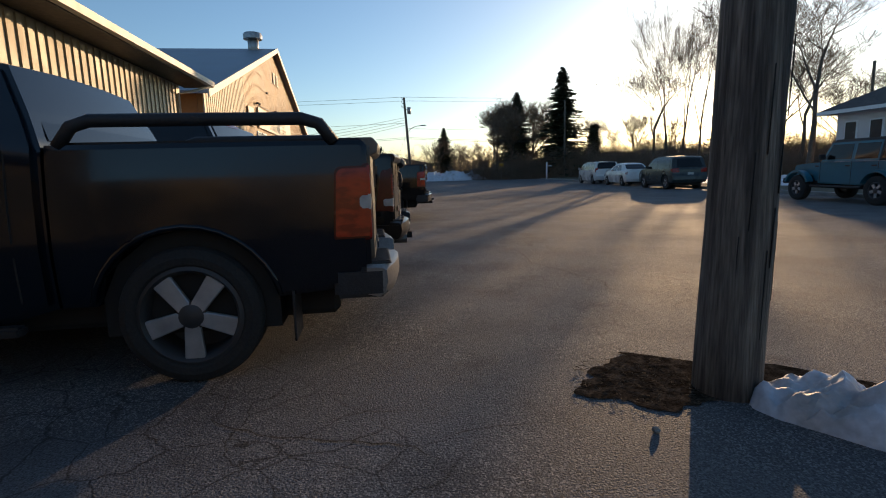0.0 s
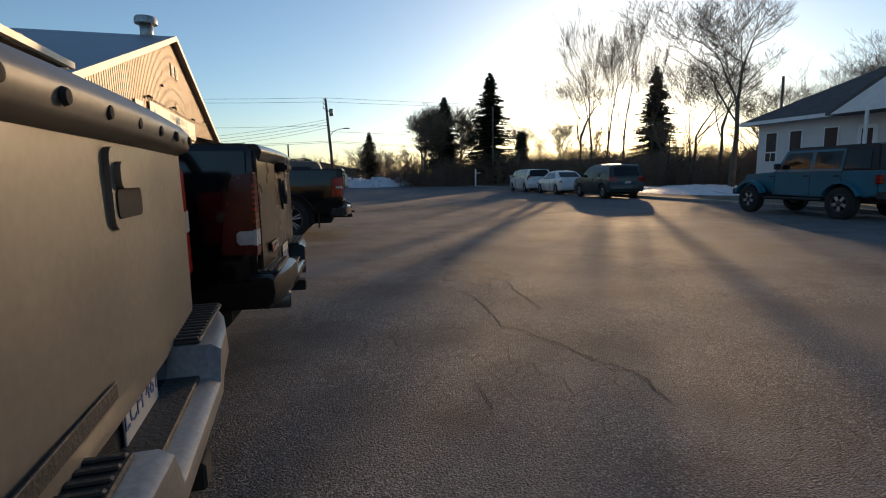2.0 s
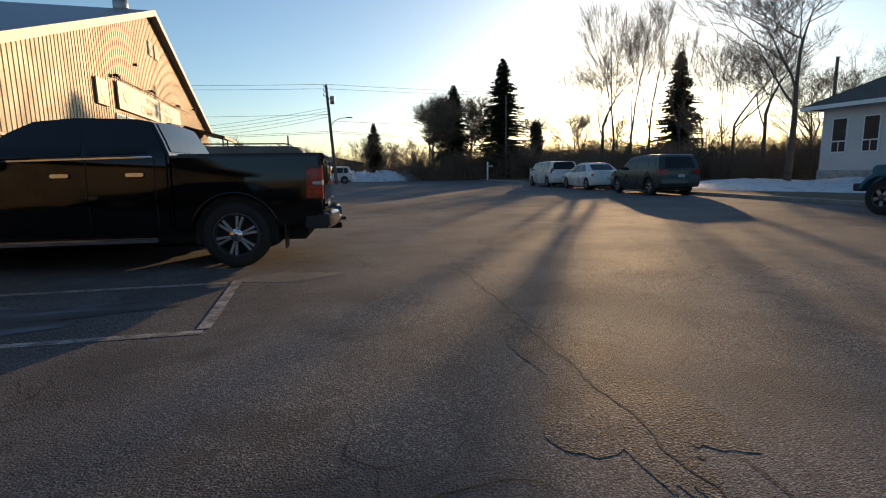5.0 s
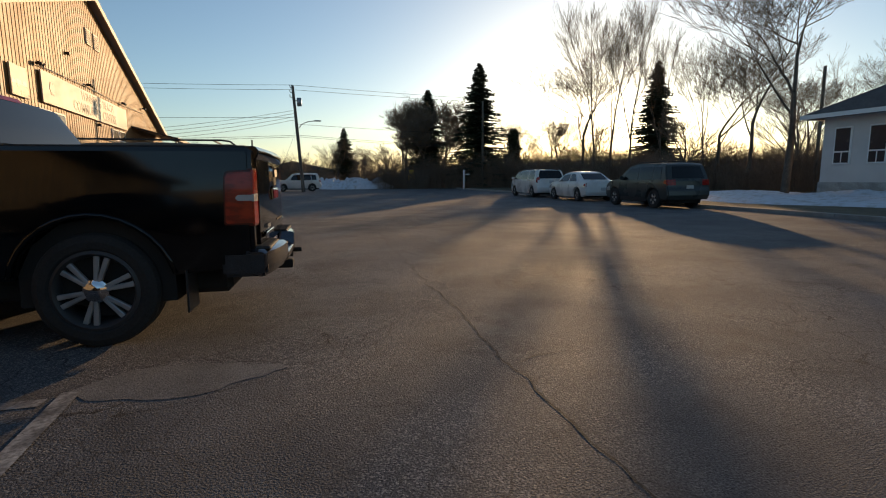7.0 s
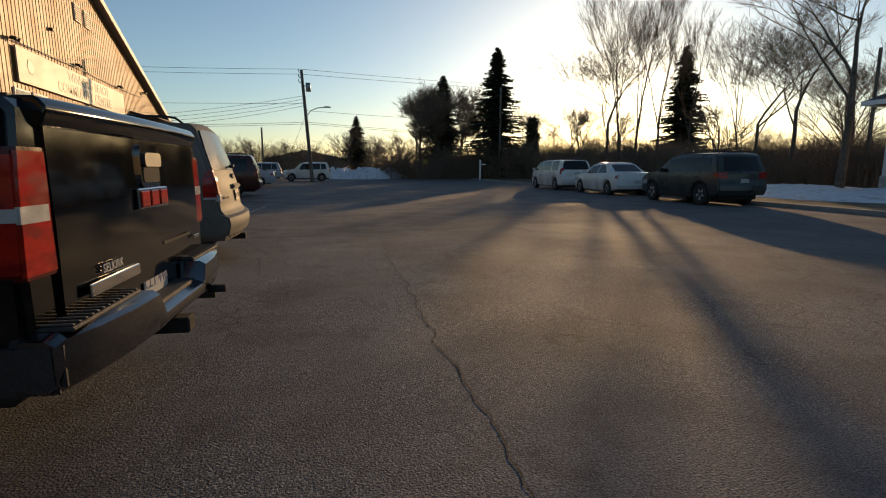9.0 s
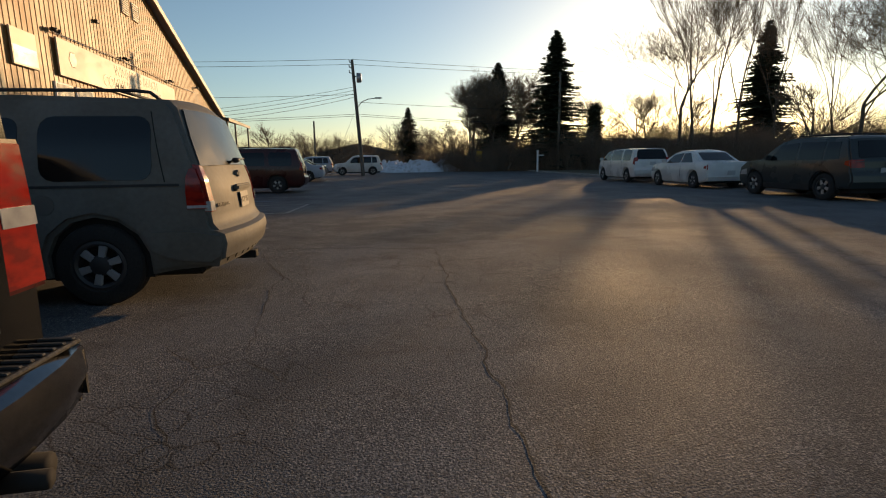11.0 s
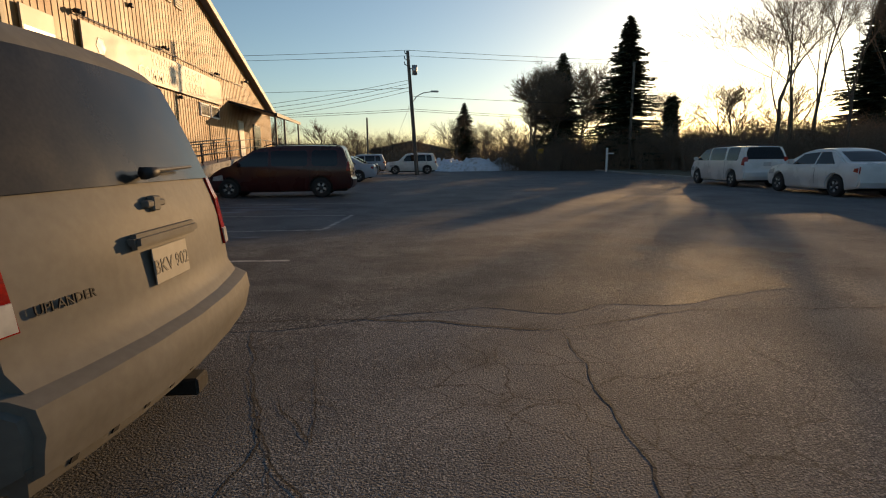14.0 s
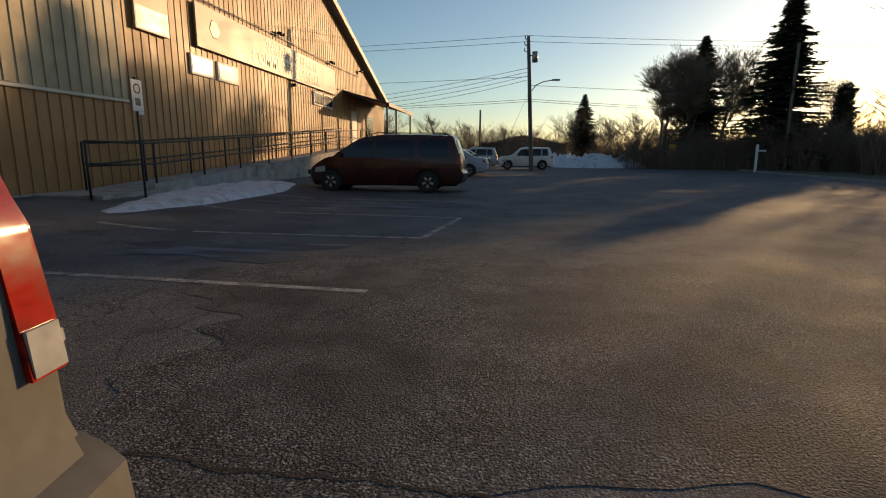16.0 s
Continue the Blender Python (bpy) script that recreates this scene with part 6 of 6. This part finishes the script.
def crack(pts, w, seed):
    """A filled, ragged crack in the asphalt."""
    bm = bmesh.new()
    pts = [Vector((p[0], p[1], 0)) for p in pts]
    line = []
    for a, b in zip(pts, pts[1:]):
        n = max(2, int((b - a).length / 0.06))
        line += [a.lerp(b, i / n) for i in range(n)]
    line.append(pts[-1])
    prev = None
    for i, p in enumerate(line):
        d = (line[min(i + 1, len(line) - 1)] - line[max(i - 1, 0)]).normalized()
        s = Vector((-d.y, d.x, 0))
        p = p + s * (0.05 * noise.noise((p.x * 3, p.y * 3, seed)) + 0.025 * noise.noise((p.x * 11, p.y * 11, seed)))
        ww = 0.55 * w * (0.4 + 0.9 * abs(noise.noise((p.x * 6, p.y * 6, seed + 4)))) * min(1, 0.2 + i / 6, 0.2 + (len(line) - i) / 6)
        z = rise(p.x) + 0.004
        cur = (bm.verts.new((p.x + s.x * ww, p.y + s.y * ww, z)), bm.verts.new((p.x - s.x * ww, p.y - s.y * ww, z)))
        if prev:
            bm.faces.new((prev[0], prev[1], cur[1], cur[0]))
        prev = cur
    bmesh.ops.recalc_face_normals(bm, faces=bm.faces)
    tagged(part("asphalt_crack", bm, GRIT, None, smooth=False), "gritty ragged crack in the asphalt", "crack", "cracks", "structure")


CRACKS = (([(-2.4, 1.95), (-2.4, 1.67), (-2.0, 1.42), (-1.39, 1.23), (-1.3, 1.1)], 0.016), ([(-1.9, 1.55), (-1.6, 1.6), (-1.3, 1.55)], 0.008), ([(-1.39, 1.23), (-1.0, 1.35), (-0.6, 1.3)], 0.008),
          ([(2.2, 19.15), (2.1, 18.3), (1.95, 17.2), (1.83, 16.0), (1.7, 14.6), (1.6, 13.7), (1.5, 12.5), (1.33, 11.0), (1.19, 9.04), (1.04, 7.67), (0.97, 6.83)], 0.017), ([(0.62, 6.51), (0.61, 5.94), (0.5, 5.45), (0.63, 5.2), (0.70, 4.95), (0.77, 4.55), (0.88, 4.1), (0.82, 3.76)], 0.022),
          ([(-0.09, 4.46), (-0.1, 4.22), (-0.12, 4.03)], 0.016), ([(1.23, 7.14), (1.1, 6.34), (1.05, 5.78)], 0.02), ([(-0.27, 7.98), (-0.31, 7.57), (-0.2, 7.44), (0.07, 7.41)], 0.012),
          ([(-0.2, 7.44), (-0.23, 7.19), (-0.14, 7.09), (0.01, 7.19), (0.33, 7.19), (0.42, 7.08)], 0.018), ([(-0.67, 7.44), (-0.53, 7.42), (-0.21, 7.42)], 0.012), ([(0.44, 7.49), (0.42, 7.21)], 0.01),
          ([(0.55, 6.92), (0.59, 6.74), (0.63, 6.41)], 0.014), ([(1.31, 11.02), (1.6, 11.15), (1.99, 11.12)], 0.014), ([(-0.23, 7.19), (-0.26, 6.92), (-0.21, 6.64)], 0.01),
          ([(-1.0, 19.7), (0.2, 19.63), (0.75, 19.6), (1.3, 19.46), (1.75, 19.24), (2.2, 19.15)], 0.034),
          ([(3.35, 18.8), (3.34, 18.58), (3.3, 18.2)], 0.016), ([(2.2, 19.15), (3.4, 19.5), (5.5, 19.3)], 0.02),
          ([(-0.16, 19.6), (0.34, 17.85), (0.27, 17.33), (0.29, 16.9), (0.3, 16.42)], 0.016), ([(0.34, 17.83), (0.6, 17.36), (0.6, 16.9), (0.71, 16.56)], 0.012), ([(-0.31, 17.55), (-0.14, 17.42), (0.17, 17.66)], 0.012),
          ([(0.01, 16.64), (-0.01, 16.83), (0.29, 16.89)], 0.012), ([(0.45, 18.84), (0.58, 17.79), (0.31, 18.28)], 0.011), ([(0.09, 18.59), (0.29, 18.0), (0.47, 17.46)], 0.013), ([(0.29, 18.0), (0.45, 18.27), (0.72, 18.11)], 0.01),
          ([(0.6, 16.9), (0.95, 16.75), (1.1, 16.3)], 0.01), ([(-0.2, 15.9), (0.1, 15.5), (0.35, 15.6), (0.6, 15.2)], 0.012), ([(0.1, 15.5), (0.0, 15.0), (0.2, 14.6)], 0.01), ([(0.35, 15.6), (0.3, 16.42)], 0.01))
for i, (pts, w) in enumerate(CRACKS):
    crack(pts, w, i * 3.7)


def line_mark(x0, y0, x1, y1, w=0.10, h=0.0035):
    d = Vector((x1 - x0, y1 - y0, 0)).normalized()
    s = Vector((-d.y, d.x, 0)) * w / 2
    n = 10
    bm = bmesh.new()
    rows = []
    for i in range(n + 1):
        p = Vector((x0, y0, 0)).lerp(Vector((x1, y1, 0)), i / n)
        rows.append([bm.verts.new((p.x + s.x, p.y + s.y, rise(p.x) + h)), bm.verts.new((p.x - s.x, p.y - s.y, rise(p.x) + h))])
    for a, b in zip(rows, rows[1:]):
        bm.faces.new((a[0], a[1], b[1], b[0]))
    bmesh.ops.recalc_face_normals(bm, faces=bm.faces)
    tagged(part("parking_line", bm, PAINTLINE, None, smooth=False), "worn white parking stall line", "road marking", "stall lines", "structure")


blob("asphalt_patch", 2.0, 21.75, 3.9, 2.2, ASPHALT_DARK, "dark damp patch of older broken asphalt", "patch", 0.0025, n=160, seed=11, rag=0.5)
blob("asphalt_patch", 1.05, 7.9, 0.34, 1.15, ASPHALT_DARK, "dark worn streak of rough asphalt", "patch", 0.0025, n=140, seed=13, rag=0.7, turn=-0.12)
line_mark(-1.2, 9.6, -5.8, 9.95)
line_mark(-1.2, 9.67, -1.15, 11.5, h=0.008)
line_mark(-1.25, 11.4, -5.6, 11.75)
line_mark(-0.3, 25.0, -5.4, 25.1)
line_mark(-0.30, 25.05, 0.05, 27.4)
line_mark(-0.35, 22.15, -5.2, 22.5)
line_mark(0.05, 27.4, -5.4, 27.8)
line_mark(0.0, 30.6, -5.4, 30.9)
blob("ice_patch", -2.9, 23.8, 1.5, 0.5, ICE, "thin grey ice on the shaded asphalt", "ice", 0.005, seed=2, rag=0.8, n=40)
blob("ice_patch", -3.3, 10.5, 1.2, 0.5, ICE, "thin grey ice on the shaded asphalt", "ice", 0.005, seed=5, rag=0.8, n=40)
blob("ice_patch", -3.0, 29.3, 1.8, 0.7, ICE, "wet grey ice beside the red van", "ice", 0.005, seed=7, rag=0.8, n=40)
blob("patch", -0.62, 11.5, 0.55, 0.24, node_mat("scraped_asphalt", (0.150, 0.146, 0.140), 0.9, vary=0.25, scale=3, grain=0.5, grain_scale=110, bump=0.4, bump_scale=110), "pale scraped patch in the asphalt", "patch", 0.003, seed=8)

# ---- far street furniture ----
ysn = thing("road_sign", "yellow diamond-shaped road sign on a post", "sign", pose(15.6, 65.0, 0))
part("post", tube([(0, 0, -0.1), (0, 0, 2.2)], 0.04, 6), GALV, ysn)
part("plate", box(-0.4, 0.4, -0.05, -0.03, 1.0, 1.55, 0.01), YELLOW, ysn)
part("upper_plate", box(-0.3, 0.3, -0.05, -0.03, 1.6, 2.1, 0.01), YELLOW, ysn)
wp = thing("white_post", "white wooden post with a cross arm", "post", pose(19.3, 57.9, 0))
part("post", box(-0.07, 0.07, -0.07, 0.07, -0.1, 2.0), WHITEPAINT, wp)
part("arm", box(-0.07, 0.6, -0.05, 0.05, 1.5, 1.6), WHITEPAINT, wp)
for x, y, w, d, h, mt in ((-3, 118, 16, 8, 3.0, SIDING), (-34, 100, 14, 9, 3.5, STUCCO)):
    t = thing("distant_house", "low distant building behind the trees", "house", pose(x, y, 0), "distant buildings")
    part("wall", box(0, w, 0, d, -0.1, h), mt, t)
    part("roof", prism([(-0.5, h), (w + 0.5, h), (w * 0.5, h + 1.8)], "y", -0.5, d + 0.5), SHINGLE, t)
    for k in range(3):
        part("window", box(1.5 + k * w * 0.3, 3.0 + k * w * 0.3, -0.06, 0.02, 1.1, 2.3), GLASS_DARK, t)
